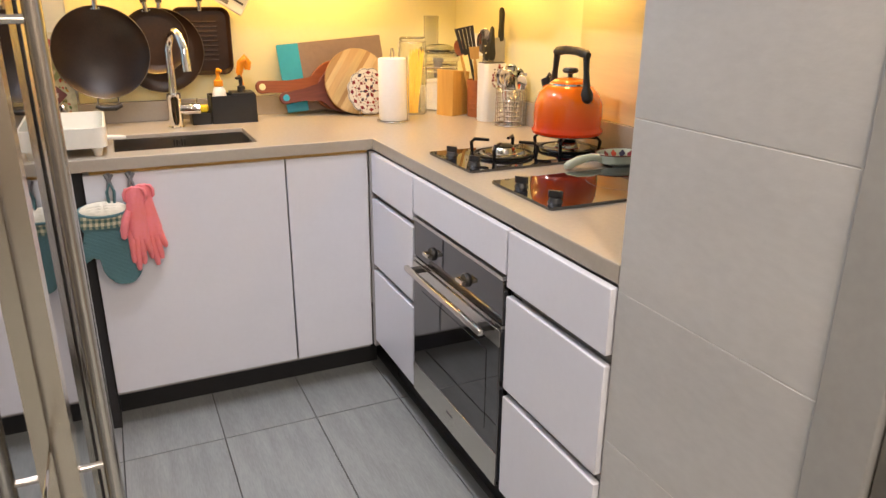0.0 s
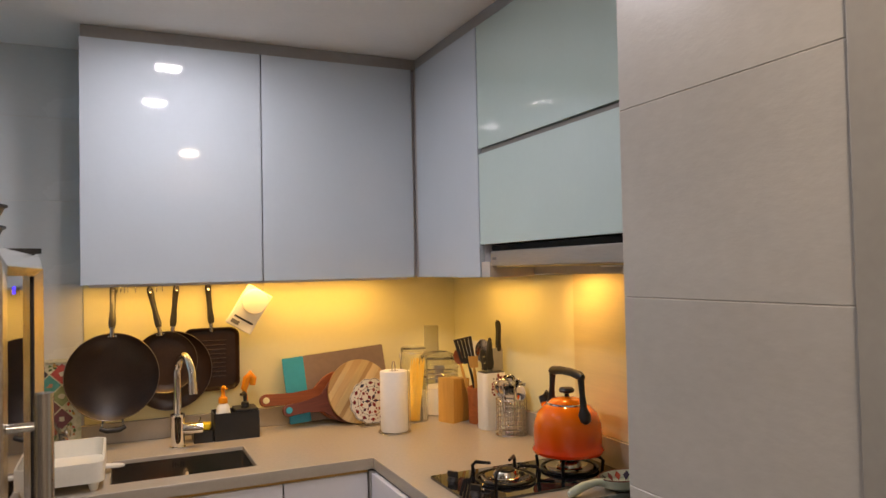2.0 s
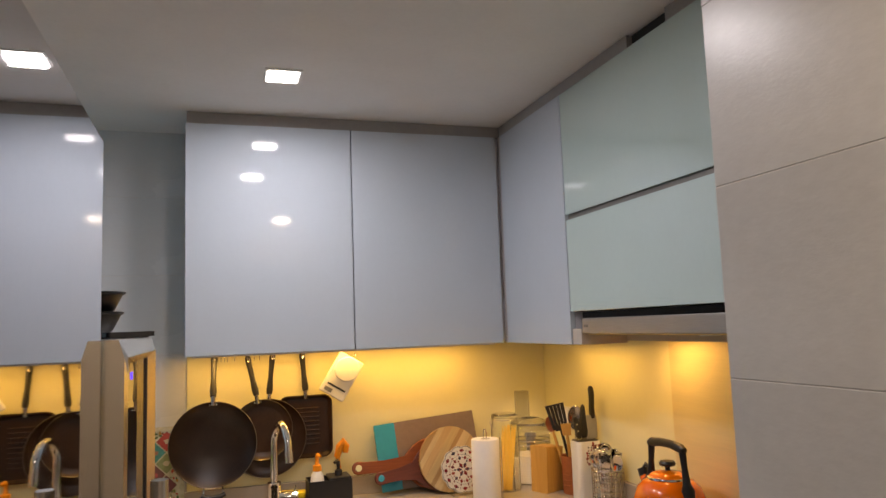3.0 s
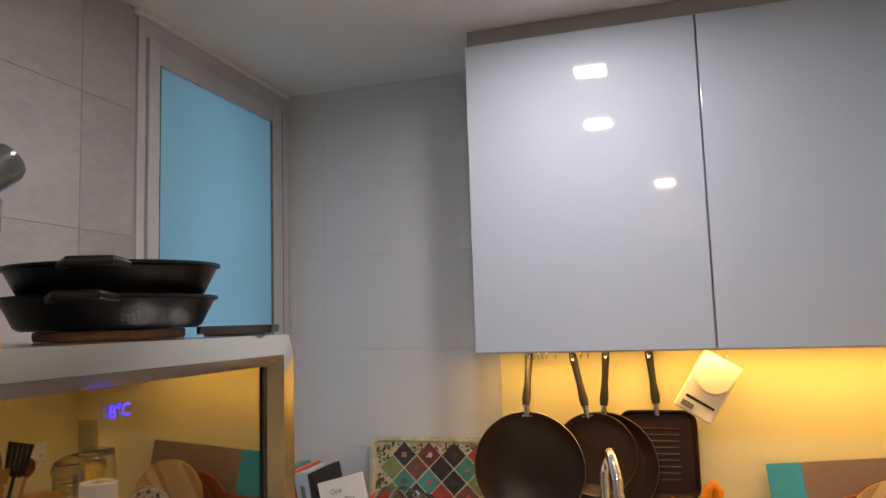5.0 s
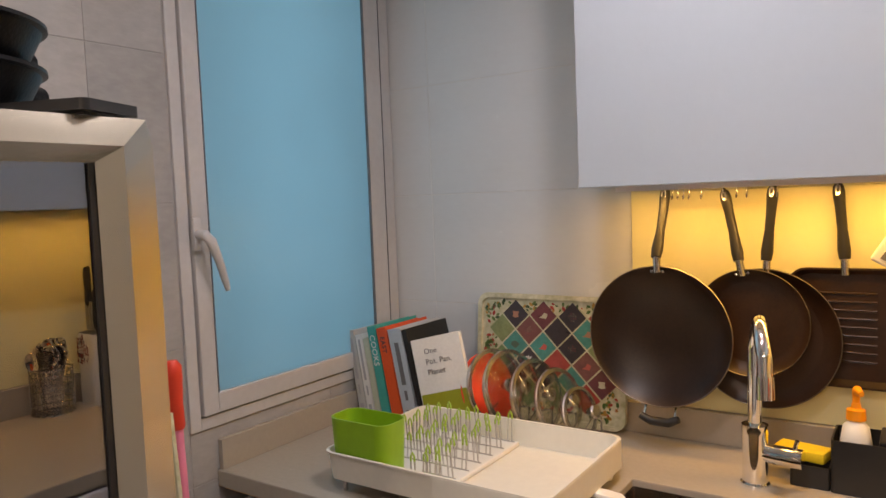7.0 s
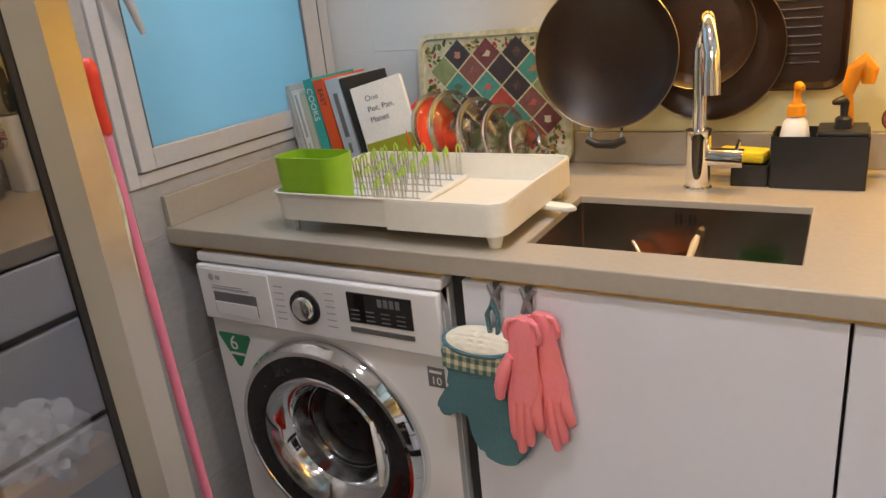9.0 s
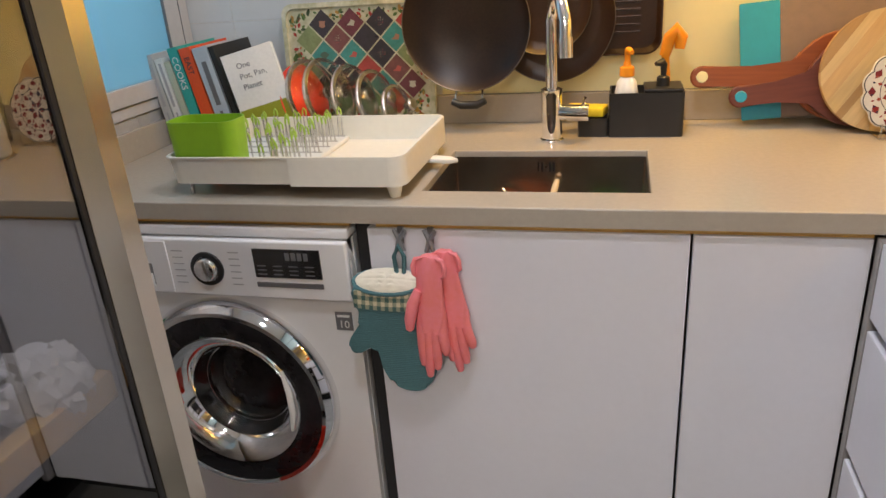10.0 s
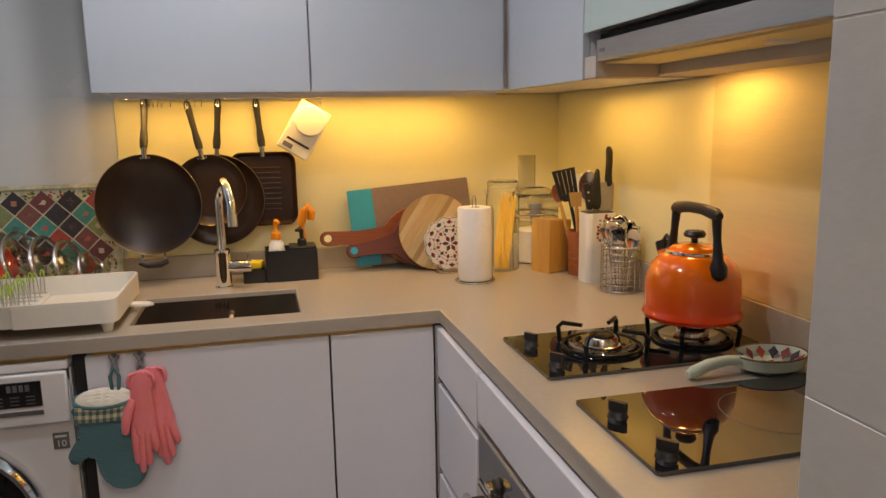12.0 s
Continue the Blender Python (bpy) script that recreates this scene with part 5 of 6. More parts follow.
for i in range(-4, 5):
    for j in range(-4, 5):
        cx, cz = TW * 0.56 + (i - j) * s / 1.414, TH * 0.46 + (i + j) * s / 1.414
        if abs(cx - TW * 0.56) + abs(cz - TH * 0.46) < 0.25 and 0.06 < cx < TW - 0.035 and 0.035 < cz < TH - 0.035 and (i * 5 + j * 3) % 4:
            kind, a0 = (i * 7 + j * 11) % 3, rnd.uniform(0, 3.1)
            if kind == 0:
                shapes = [[(0.013 * math.cos(a0 + t) * (1.0 if q else 0.55), 0.010 * math.sin(a0 + t)) for t, q in ((0, 1), (0.8, 0), (1.57, 1), (2.4, 1), (3.14, 1), (4.0, 0), (4.71, 1))]]
            elif kind == 1:
                shapes = [[(x0 + 0.0014 * math.cos(t), y0 + 0.0014 * math.sin(t)) for t in (0, 1.57, 3.14, 4.71)] for x0 in (-0.009, -0.003, 0.003, 0.009) for y0 in (-0.009, -0.003, 0.003, 0.009) if abs(x0) + abs(y0) < 0.016]
            else:
                shapes = [[(-0.012, -0.006), (0.008, -0.008), (0.012, 0.004), (0.002, 0.008), (-0.004, -0.001)]]
            for shape in shapes:
                bm.faces.new([bm.verts.new((cx + px, -0.0072, cz + pz)) for px, pz in shape])
tagged(part("icon_print", bm, mat("icon_ink", (0.95, 0.95, 0.95), 0.3, vary=0.05, islands=[(0.60, 0.55, 0.40), (0.45, 0.22, 0.14), (0.10, 0.16, 0.12), (0.55, 0.12, 0.10)]), tray, "small printed kitchen motifs"), kind="stuff")
tagged(part("leaf_print", bl, M_BERRY, tray, "printed leaves and berries"), kind="stuff")
bm = bmesh.new()
cx, cz = TW * 0.56 - 2 * s / 1.414, TH * 0.46
for k in range(12):
    a = k * math.pi / 6
    d, n = Vector((math.cos(a), 0, math.sin(a))), Vector((-math.sin(a), 0, math.cos(a)))
    o = Vector((cx, -0.0074, cz))
    bm.faces.new([bm.verts.new(o + p) for p in (d * 0.003 - n * 0.001, d * 0.013 - n * 0.002, d * 0.015, d * 0.013 + n * 0.002, d * 0.003 + n * 0.001)])
part("daisy_print", bm, M_TEXTL, tray)


# ---- hanging pans ----
rail = thing("hanging_rail", (0.26, 3.055, 1.4835), "thin steel rail with small hooks under the wall cabinet", "rail")
part("bar", tube([(0, 0, -0.006), (0.62, 0, -0.006)], 0.0028, 8), M_WIRE, rail)
for k in range(3):
    part("bracket", box(0.02 + 0.29 * k, 0.03 + 0.29 * k, -0.006, 0.006, -0.009, 0.0, 0.001), M_WIRE, rail)
for x in (0.075, 0.088, 0.100, 0.112, 0.124, 0.150, 0.222, 0.242, 0.30):
    part("hook", tube([(x, 0, -0.003), (x, -0.004, -0.012), (x, -0.002, -0.026), (x, -0.010, -0.030), (x, -0.012, -0.022)], 0.0014, 6), M_WIRE, rail)


def hanging_pan(name, x, y, z_hole, z_top, z_mid, r, depth, tilt, label, shape="round", back=0.0, turn=0.0):
    """A pan hung by its handle, with its inside facing the room."""
    p = thing(name, (x, y, z_mid), label, "pan", "hanging pans")
    p.matrix_basis = pose(x, y, z_mid, 0, turn, 0)
    face = pose(0, 0, 0, 90)
    if shape == "wok":
        prof = [(0, -depth), (r * 0.30, -depth), (r * 0.55, -depth * 0.86), (r * 0.80, -depth * 0.52), (r * 0.985, -0.004), (r, 0.0), (r * 1.012, -0.001), (r * 1.005, -0.006),
                (r * 0.82, -depth * 0.56), (r * 0.57, -depth * 0.92), (r * 0.3, -depth - 0.004), (0, -depth - 0.004)]
    else:
        prof = [(0, -depth), (r * 0.76, -depth), (r * 0.82, -depth * 0.92), (r * 0.985, -0.003), (r, 0.0), (r * 1.012, -0.001), (r * 1.005, -0.005), (r * 0.84, -depth - 0.002), (r * 0.78, -depth - 0.004), (0, -depth - 0.004)]
    if shape == "square":
        bm = tub(-r, r, -r * 1.16, r * 1.16, -depth, 0, 0.004, r * 0.34, flare=0.010, floor_h=0.004)
        bmesh.ops.transform(bm, matrix=face, verts=bm.verts[:])
        body = part("pan_body", bm, M_NONSTICK, p, "dark non-stick grill pan body")
        for k in range(9):
            zz = -r * 0.66 + k * r * 0.165
            part("ridge", tube([(-r * 0.52, depth - 0.005, zz), (r * 0.52, depth - 0.005, zz)], 0.0026, 8), M_NONSTICK, body)
    else:
        body = part("pan_body", lathe(prof, 72, m=face), M_NONSTICK, p, "dark worn non-stick pan body")
        part("rim", lathe([(r * 0.994, 0.0008), (r * 1.003, 0.0018), (r * 1.012, 0.0), (r * 1.004, -0.004)], 72, m=face), M_RIMD, body)
        for dx in (-0.012, 0.012):
            part("rivet", lathe([(0, 0.003), (0.003, 0.002), (0.004, 0)], 10, m=pose(dx, 0.004, r * 0.93, 90)), M_WIRE, body)
    top, hole, off = z_top - z_mid, z_hole - z_mid, tilt
    part("ferrule", tube([(0, 0.004, top - 0.012), (off * 0.12, 0.0, top + 0.026)], [0.009, 0.0075], 12), M_WIRE, p)
    hpts = [(off * t, back * t - 0.004 + 0.006 * math.sin(3.1 * t), top + 0.020 + (hole - top - 0.014) * t) for t in (0, 0.12, 0.4, 0.7, 0.9, 0.98, 1.04)]
    handle = part("handle", tube(hpts, [0.0105, 0.0125, 0.0095, 0.0100, 0.0118, 0.010, 0.004], 14), M_BLACK, p, "black plastic handle")
    part("hang_ring", lathe([(0.003, 0.002), (0.0065, 0.003), (0.007, 0)], 14, m=pose(off * 0.95, back * 0.95 - 0.0145, hole - 0.004, 90) @ Matrix.Diagonal((0.8, 1.7, 1, 1))), M_WIRE, handle)
    part("s_hook", tube([(off, back, hole - 0.004), (off, back - 0.016, hole + 0.002), (off, back - 0.010, hole + 0.014), (off, back + 0.002, hole + 0.013)], 0.0016, 6), M_WIRE, p)
    return p


wok = hanging_pan("wok", 0.331, 2.984, 1.470, 1.311, 1.157, 0.154, 0.048, 0.004, "large dark non-stick wok hanging by its handle", "wok", 0.066)
part("helper_wire", tube([(-0.032, 0.02, -0.146), (-0.034, 0.004, -0.174), (-0.032, 0.0, -0.180)], 0.003, 8), M_WIRE, wok)
part("helper_wire", tube([(0.032, 0.02, -0.146), (0.034, 0.004, -0.174), (0.032, 0.0, -0.180)], 0.003, 8), M_WIRE, wok)
part("helper_grip", tube([(-0.042, 0.0, -0.178), (-0.02, 0.0, -0.188), (0.02, 0.0, -0.188), (0.042, 0.0, -0.178)], [0.008, 0.010, 0.010, 0.008], 12), M_BLACK, wok, "black helper grip")
hanging_pan("frying_pan", 0.509, 3.038, 1.466, 1.303, 1.190, 0.113, 0.014, -0.008, "small dark frying pan hanging by its handle", back=0.016, turn=-9.0)
hanging_pan("frying_pan", 0.529, 3.058, 1.468, 1.301, 1.155, 0.147, 0.017, 0.006, "larger dark frying pan hanging behind a smaller one", turn=3.0)
hanging_pan("grill_pan", 0.679, 3.080, 1.466, 1.304, 1.184, 0.105, 0.018, -0.012, "square ridged grill pan hanging by its handle", "square")

# ---- kitchen scale ----
sc = thing("kitchen_scale", (0.815, 3.100, 1.355), "white kitchen scale hanging tilted on the splashback", "kitchen scale")
sc.matrix_basis = pose(0.812, 3.030, 1.371, 0, 31.5, 0) @ Matrix.Scale(0.9, 4)
part("body", box(-0.060, 0.060, -0.014, 0, -0.090, 0.100, 0.006, 3), M_WHITEP, sc)
part("plate", lathe([(0, 0.016), (0.050, 0.016), (0.054, 0.014), (0.0555, 0.010), (0.054, 0.008), (0.030, 0.005), (0.030, 0)], 48, m=pose(0.002, -0.0145, 0.043, 90)), M_WHITEP, sc, "round white weighing plate")
part("display", box(-0.044, -0.008, -0.0155, -0.0135, -0.078, -0.061), M_GREYP, sc, "grey display window")
part("button_bar", box(-0.042, 0.046, -0.0155, -0.0135, -0.050, -0.042), M_BLACK, sc)
part("hang_hook", tube([(0.004, -0.008, 0.099), (0.006, -0.010, 0.112), (0.0, -0.004, 0.122)], 0.0018, 6), M_WIRE, sc)

# ---- washing-up caddy ----
cd = thing("washing_up_caddy", (0, 0, WT), "black plastic washing-up caddy behind the tap", "caddy")
part("tall_box", tub(0.668, 0.832, 2.925, 3.030, 0, 0.100, 0.003, 0.006), M_BLACK, cd)
part("sponge_tray", tub(0.598, 0.667, 2.930, 3.030, 0, 0.042, 0.003, 0.005), M_BLACK, cd)
part("lid", box(0.745, 0.829, 2.930, 3.026, 0.0985, 0.108, 0.003), M_BLACK, cd)
single("sponge", box(-0.055, 0.040, -0.026, 0.026, 0, 0.022, 0.005), M_YELLOW, "yellow dish sponge lying across the caddy", "sponge", at=(0.622, 2.975, WT + 0.0425), turn=-12)
sb = thing("soap_bottle", (0.706, 2.972, WT + 0.004), "white soap bottle with an orange pump", "soap bottle")
part("bottle", lathe([(0, 0), (0.026, 0), (0.027, 0.01), (0.027, 0.085), (0.022, 0.115), (0.013, 0.126), (0.013, 0.132), (0, 0.132)], 28), M_WHITEP, sb)
part("pump_collar", lathe([(0, 0.160), (0.007, 0.160), (0.009, 0.150), (0.016, 0.147), (0.017, 0.128), (0.013, 0.126)], 24), M_ORANGEP, sb, "orange pump collar")
part("pump_head", tube([(0, 0, 0.155), (0, 0, 0.178), (0.002, -0.004, 0.184), (0.010, -0.022, 0.182)], [0.006, 0.007, 0.009, 0.005], 12), M_ORANGEP, sb)
pb = thing("soap_dispenser", (0.786, 2.970, WT + 0.1085), "black pump of the soap dispenser in the caddy", "soap dispenser")
part("collar", lathe([(0, 0.022), (0.009, 0.022), (0.014, 0.018), (0.015, 0.0), (0, 0)], 24), M_BLACK, pb)
part("pump_head", tube([(0, 0, 0.02), (0, 0, 0.046), (-0.004, -0.004, 0.052), (-0.018, -0.016, 0.050)], [0.006, 0.008, 0.009, 0.005], 12), M_BLACK, pb)
br = thing("dish_brush", (0.800, 3.004, WT + 0.004), "orange dish brush standing in the caddy", "brush")
part("handle", tube([(0, 0, 0), (-0.004, 0, 0.12), (-0.012, 0.002, 0.175)], [0.006, 0.007, 0.009], 12), M_ORANGEP, br)
part("brush_head", tube([(-0.012, 0.002, 0.165), (-0.002, 0.0, 0.205), (0.012, 0.0, 0.222), (0.022, 0.0, 0.205), (0.020, 0, 0.180)], [0.012, 0.015, 0.016, 0.015, 0.011], 12), M_ORANGEP, br)


# ---- boards along the splashback ----
lean = pose(0, 0, 0, 90 - 8)
cb = thing("chopping_board", (0.955, 3.062, WT), "taupe and teal plastic chopping board leaning on the splashback", "chopping board")
cb.matrix_basis = pose(0.970, 3.040, WT + 0.008, -11, -4.5, 0)
part("teal_end", slab(rounded(0.0, 0.085, 0, 0.262, 0.004), 0.006, 0.001, m=STANDING), M_TEALB, cb, "teal end panel")
part("taupe_panel", slab(rounded(0.0855, 0.428, 0, 0.262, 0.004), 0.006, 0.001, m=STANDING), M_TAUPE, cb, "taupe main panel")


def paddle(handle_len, r, wide, long):
    """Outline of a paddle board, handle to the left."""
    pts = []
    for k in range(9):
        a = math.pi / 2 + math.pi * k / 8
        pts.append((-r - handle_len + wide * 0.6 * math.cos(a), wide * 0.62 * math.sin(a)))
    pts += [(-r - handle_len * 0.45, -wide * 0.48), (-r * 1.02, -wide * 0.75), (-r * 0.90, -r * 0.52)]
    for k in range(1, 20):
        a = math.radians(-145 + 290 * k / 20)
        pts.append((r * math.cos(a) + (long if math.cos(a) > 0 else 0), r * math.sin(a)))
    pts += [(-r * 0.90, r * 0.52), (-r * 1.02, wide * 0.75), (-r - handle_len * 0.45, wide * 0.48)]
    return pts


for x, y, z, r, hl, tilt, m_, label in ((1.165, 3.034, 1.008, 0.098, 0.195, 1, M_WOODR, "red-brown wooden paddle board leaning on another board"),
                                        (1.190, 3.006, 1.000, 0.096, 0.140, -7, M_WOODD, "dark mahogany paddle board leaning behind a round board")):
    pd = thing("paddle_board", (x, y, z), label, "chopping board", "leaning wooden boards")
    pd.matrix_basis = pose(x, y, z, -10, tilt, 0)
    part("board", slab(paddle(hl, r, 0.040, 0.13 if hl > 0.18 else 0.07), 0.014, 0.004, 3, m=STANDING), m_, pd)
    part("hole", lathe([(0, 0.0156), (0.011, 0.0156), (0.013, 0.014)], 20, m=pose(-r - hl + 0.002, 0, 0, 90)), M_TEALB if hl < 0.18 else M_SPLASH, pd)
rb = thing("round_board", (1.222, 2.972, WT + 0.001), "round striped wooden board leaning on the paddle boards", "chopping board", "leaning wooden boards")
cuts = [-0.1265, -0.099, -0.079, -0.048, -0.025, 0.007, 0.024, 0.053, 0.083, 0.103, 0.1265]
for k, (a, c) in enumerate(zip(cuts, cuts[1:])):
    ys_ = [a + 0.0001 + (c - a - 0.0002) * j / 6 for j in range(7)]
    edge = [(math.sqrt(max(1e-6, 0.127 ** 2 - y * y)), y) for y in ys_]
    part("strip", slab(edge + [(-x, y) for x, y in edge[::-1]], 0.017, 0.0, m=pose(0, 0, 0, 90, 0, 0)), STRIPS[(k * 3) % 4], rb)
rb.matrix_basis = pose(1.234, 2.974, WT + 0.127, -11, 0, 0) @ pose(0, 0, 0, 0, -55, 0)

tv = thing("trivet", (1.268, 2.905, WT), "scalloped ceramic trivet with a red mandala in a wire stand", "trivet")
pts = []
for k in range(96):
    a = 2 * math.pi * k / 96
    r = 0.084 + 0.0075 * abs(math.sin(a * 6)) ** 0.8
    pts.append((r * math.cos(a), r * math.sin(a)))
tilt = pose(0, 0.010, 0.094, 90 - 11)
part("tile", slab(pts, 0.007, 0.0015, m=tilt), M_CERAM, tv, "scalloped ivory ceramic tile")
bm = bmesh.new()
for ring, (r0, r1, n, wd) in enumerate(((0.004, 0.030, 6, 0.015), (0.010, 0.022, 12, 0.005), (0.030, 0.040, 6, 0.009), (0.036, 0.053, 12, 0.014), (0.041, 0.049, 24, 0.004), (0.055, 0.064, 12, 0.008), (0.064, 0.079, 12, 0.022), (0.067, 0.075, 36, 0.004))):
    for k in range(n):
        a = 2 * math.pi * (k + 0.5 * (ring % 2)) / n
        d, q = Vector((math.cos(a), math.sin(a), 0)), Vector((-math.sin(a), math.cos(a), 0))
        bm.faces.new([bm.verts.new(tilt @ (p + Vector((0, 0, 0.0076 + 0.00012 * ring)))) for p in (d * r0, d * (r0 * 0.5 + r1 * 0.5) - q * wd / 2, d * r1, d * (r0 * 0.5 + r1 * 0.5) + q * wd / 2)])
rim_line = [tilt @ Vector((x * 0.965, y * 0.965, 0.0074)) for x, y in pts]
part("rim_print", tube(rim_line, 0.0012, 4, closed=True), M_TEXTD, tv)
part("rim_print", tube([tilt @ Vector((0.056 * math.cos(k * 0.1309), 0.056 * math.sin(k * 0.1309), 0.0074)) for k in range(48)], 0.0009, 4, closed=True), M_TEXTD, tv)
part("mandala_print", bm, M_MANDALA, tv, "dark red and navy petal print")
for x in (-0.052, 0.052):
    part("stand_wire", tube([(x, -0.030, 0.035), (x, -0.030, 0.003), (x, 0.045, 0.003), (x, 0.030, 0.09)], 0.0018, 8), M_WIRE, tv)
part("stand_wire", tube([(-0.052, -0.030, 0.003), (0.052, -0.030, 0.003)], 0.0018, 8), M_WIRE, tv)

# ---- paper towel ----
pt = thing("paper_towel_holder", (1.304, 2.748, WT), "white kitchen roll on a wire stand", "kitchen roll")
rr = [2 * math.pi * k / 32 for k in range(32)]
part("base_ring", tube([(0.060 * math.cos(a), 0.060 * math.sin(a), 0.003) for a in rr], 0.0025, 8, closed=True), M_WIRE, pt)
part("roll", lathe([(0.020, 0.006), (0.050, 0.006), (0.0525, 0.010), (0.0530, 0.12), (0.0525, 0.228), (0.050, 0.232), (0.020, 0.232), (0.020, 0.006)], 56), M_PAPER, pt, "white embossed paper roll")
part("core_wire", tube([(-0.006, 0, 0.004), (-0.006, 0, 0.25), (-0.003, 0, 0.266), (0.003, 0, 0.266), (0.006, 0, 0.25), (0.006, 0, 0.004)], 0.0022, 8), M_WIRE, pt)
part("guide_wire", tube([(0.052, -0.030, 0.003), (0.052, -0.030, 0.225), (0.055, -0.012, 0.235), (0.058, 0.004, 0.225), (0.058, 0.004, 0.003)], 0.002, 8), M_WIRE, pt)


# ---- jars ----
def jar(at, r, h, label, lid=True):
    j = thing("glass_jar", at, label, "jar", "storage jars")
    part("glass", lathe([(0, 0.0), (r * 0.94, 0), (r, 0.006), (r, h * 0.80), (r * 0.92, h * 0.88), (r * 0.92, h * 0.94), (r * 0.89, h * 0.94), (r * 0.89, h * 0.88), (r - 0.003, h * 0.79), (r - 0.003, 0.008), (0, 0.006)], 40), M_CLEAR, j)
    part("lid", lathe([(0, h), (r * 0.8, h), (r * 0.94, h * 0.975), (r * 0.95, h * 0.945), (0, h * 0.945)], 40), M_CLEAR, j, "clear glass lid")
    part("clasp", tube([(r * 0.95 * math.cos(a), r * 0.95 * math.sin(a), h * 0.925) for a in rr], 0.0014, 6, closed=True), M_WIRE, j)
    part("clasp_lever", tube([(-r, 0, h * 0.94), (-r - 0.008, -0.004, h * 0.90), (-r - 0.002, -0.006, h * 0.82)], 0.0014, 6), M_WIRE, j)
    return j


jar((1.448, 2.900, WT), 0.056, 0.300, "tall glass jar of dry spaghetti")
spg = thing("spaghetti", (1.448, 2.900, WT + 0.008), "bundle of dry spaghetti in the glass jar", "spaghetti", kind="stuff")
rnd = random.Random(8)
bm = bmesh.new()
for k in range(70):
    a, q = rnd.uniform(0, 6.28), 0.030 * math.sqrt(rnd.random())
    x0, y0 = -0.010 + q * math.cos(a), q * math.sin(a)
    tube([(x0, y0, 0), (x0 * 0.5 + 0.004 + 0.036 * rnd.random(), y0 * 0.5, 0.215 + 0.03 * rnd.random())], 0.0017, 4, bm)
part("strands", bm, M_PASTA, spg)
fp = thing("food_processor", (1.598, 2.985, WT), "clear food processor bowl with a feed tube and pale contents", "food processor")
fp.matrix_basis = pose(1.598, 2.985, WT) @ Matrix.Diagonal((1.16, 1.16, 1.0, 1.0))
part("bowl", lathe([(0.060, 0.0), (0.066, 0.002), (0.070, 0.19), (0.074, 0.20), (0.071, 0.20), (0.067, 0.19), (0.063, 0.004), (0, 0.004)], 40), M_SMOKE, fp)
part("contents", lathe([(0, 0.006), (0.061, 0.006), (0.062, 0.115), (0.03, 0.122), (0, 0.12)], 32), M_SUGAR, fp, "white granular contents")
part("lid", lathe([(0.076, 0.198), (0.077, 0.215), (0.065, 0.245), (0.035, 0.262), (0.030, 0.262), (0.062, 0.243), (0.074, 0.214)], 40), M_SMOKE, fp)
part("feed_tube", lathe([(0.026, 0.255), (0.026, 0.375), (0.024, 0.375), (0.024, 0.255)], 28, m=pose(-0.028, 0, 0)), M_SMOKE, fp)
part("spindle", lathe([(0, 0.21), (0.012, 0.21), (0.017, 0.18), (0.015, 0.13), (0, 0.13)], 20), M_GREYP, fp)
for z in (0.155, 0.172):
    part("band", lathe([(0.0705, z), (0.0725, z + 0.003), (0.0705, z + 0.006)], 40), M_WIRE, fp)

kb = thing("knife_block", (1.597, 2.826, WT), "bamboo knife block with a slanted face", "knife block")
part("block", slab([(-0.052, 0), (0.040, 0), (0.052, 0.168), (-0.050, 0.178)], 0.085, 0.004, m=pose(0, 0.042, 0, 90, 0, 0)), M_BAMBOO, kb)
kb.matrix_basis = pose(1.590, 2.822, WT, 0, 0, 24)

tp = thing("utensil_pot", (1.662, 2.738, WT), "terracotta pot holding cooking utensils", "utensil pot")
part("pot", lathe([(0, 0), (0.040, 0), (0.043, 0.004), (0.045, 0.120), (0.047, 0.132), (0.047, 0.142), (0.042, 0.142), (0.039, 0.008), (0, 0.008)], 36), M_TERRA, tp)
for z in (0.03, 0.05, 0.07):
    part("groove_ring", lathe([(0.0445, z), (0.0462, z + 0.003), (0.0447, z + 0.006)], 36), M_TERRA, tp)


def utensil(name, base, tip, r, material, label, head=None, head_mat=None, category="utensil"):
    u = thing(name, base, label, category, "cooking utensils")
    d = Vector(tip) - Vector(base)
    part("handle", tube([(0, 0, 0), d * 0.5, d * 0.95, d], [r, r * 1.1, r, r * 0.5], 10), material, u)
    if head:
        part("head", head(d), head_mat or material, u)
    return u


def facing(d):
    """A turn that lays z along d and the flat of a head towards the room."""
    z = d.normalized()
    x = Vector((0.85, -0.5, 0.0))
    x = (x - x.dot(z) * z).normalized()
    return Matrix((x, z.cross(x), z)).transposed().to_4x4()


def flat_head(w, h, slots=0):
    def make(d):
        q = facing(d)
        m = Matrix.Translation(d * 0.97) @ q @ pose(0, 0, 0, 90)
        bm = bmesh.new()
        n = slots + 1
        for k in range(n):
            x0, x1 = -w / 2 + w * (k + 0.06 * (k > 0)) / n, -w / 2 + w * (k + 1 - 0.06 * (k < n - 1)) / n
            slab([(x0 * 0.8, 0.004), (x1 * 0.8, 0.004), (x1, h), (x0, h)], 0.003, 0.0, bm=bm, m=m)
        if slots:
            slab([(-w / 2, h * 0.94), (w / 2, h * 0.94), (w / 2 * 0.94, h), (-w / 2 * 0.94, h)], 0.0032, 0, bm=bm, m=m)
            slab([(-w / 2 * 0.5, -0.004), (w / 2 * 0.5, -0.004), (w / 2 * 0.85, 0.02), (-w / 2 * 0.85, 0.02)], 0.0032, 0, bm=bm, m=m)
        return bm
    return make


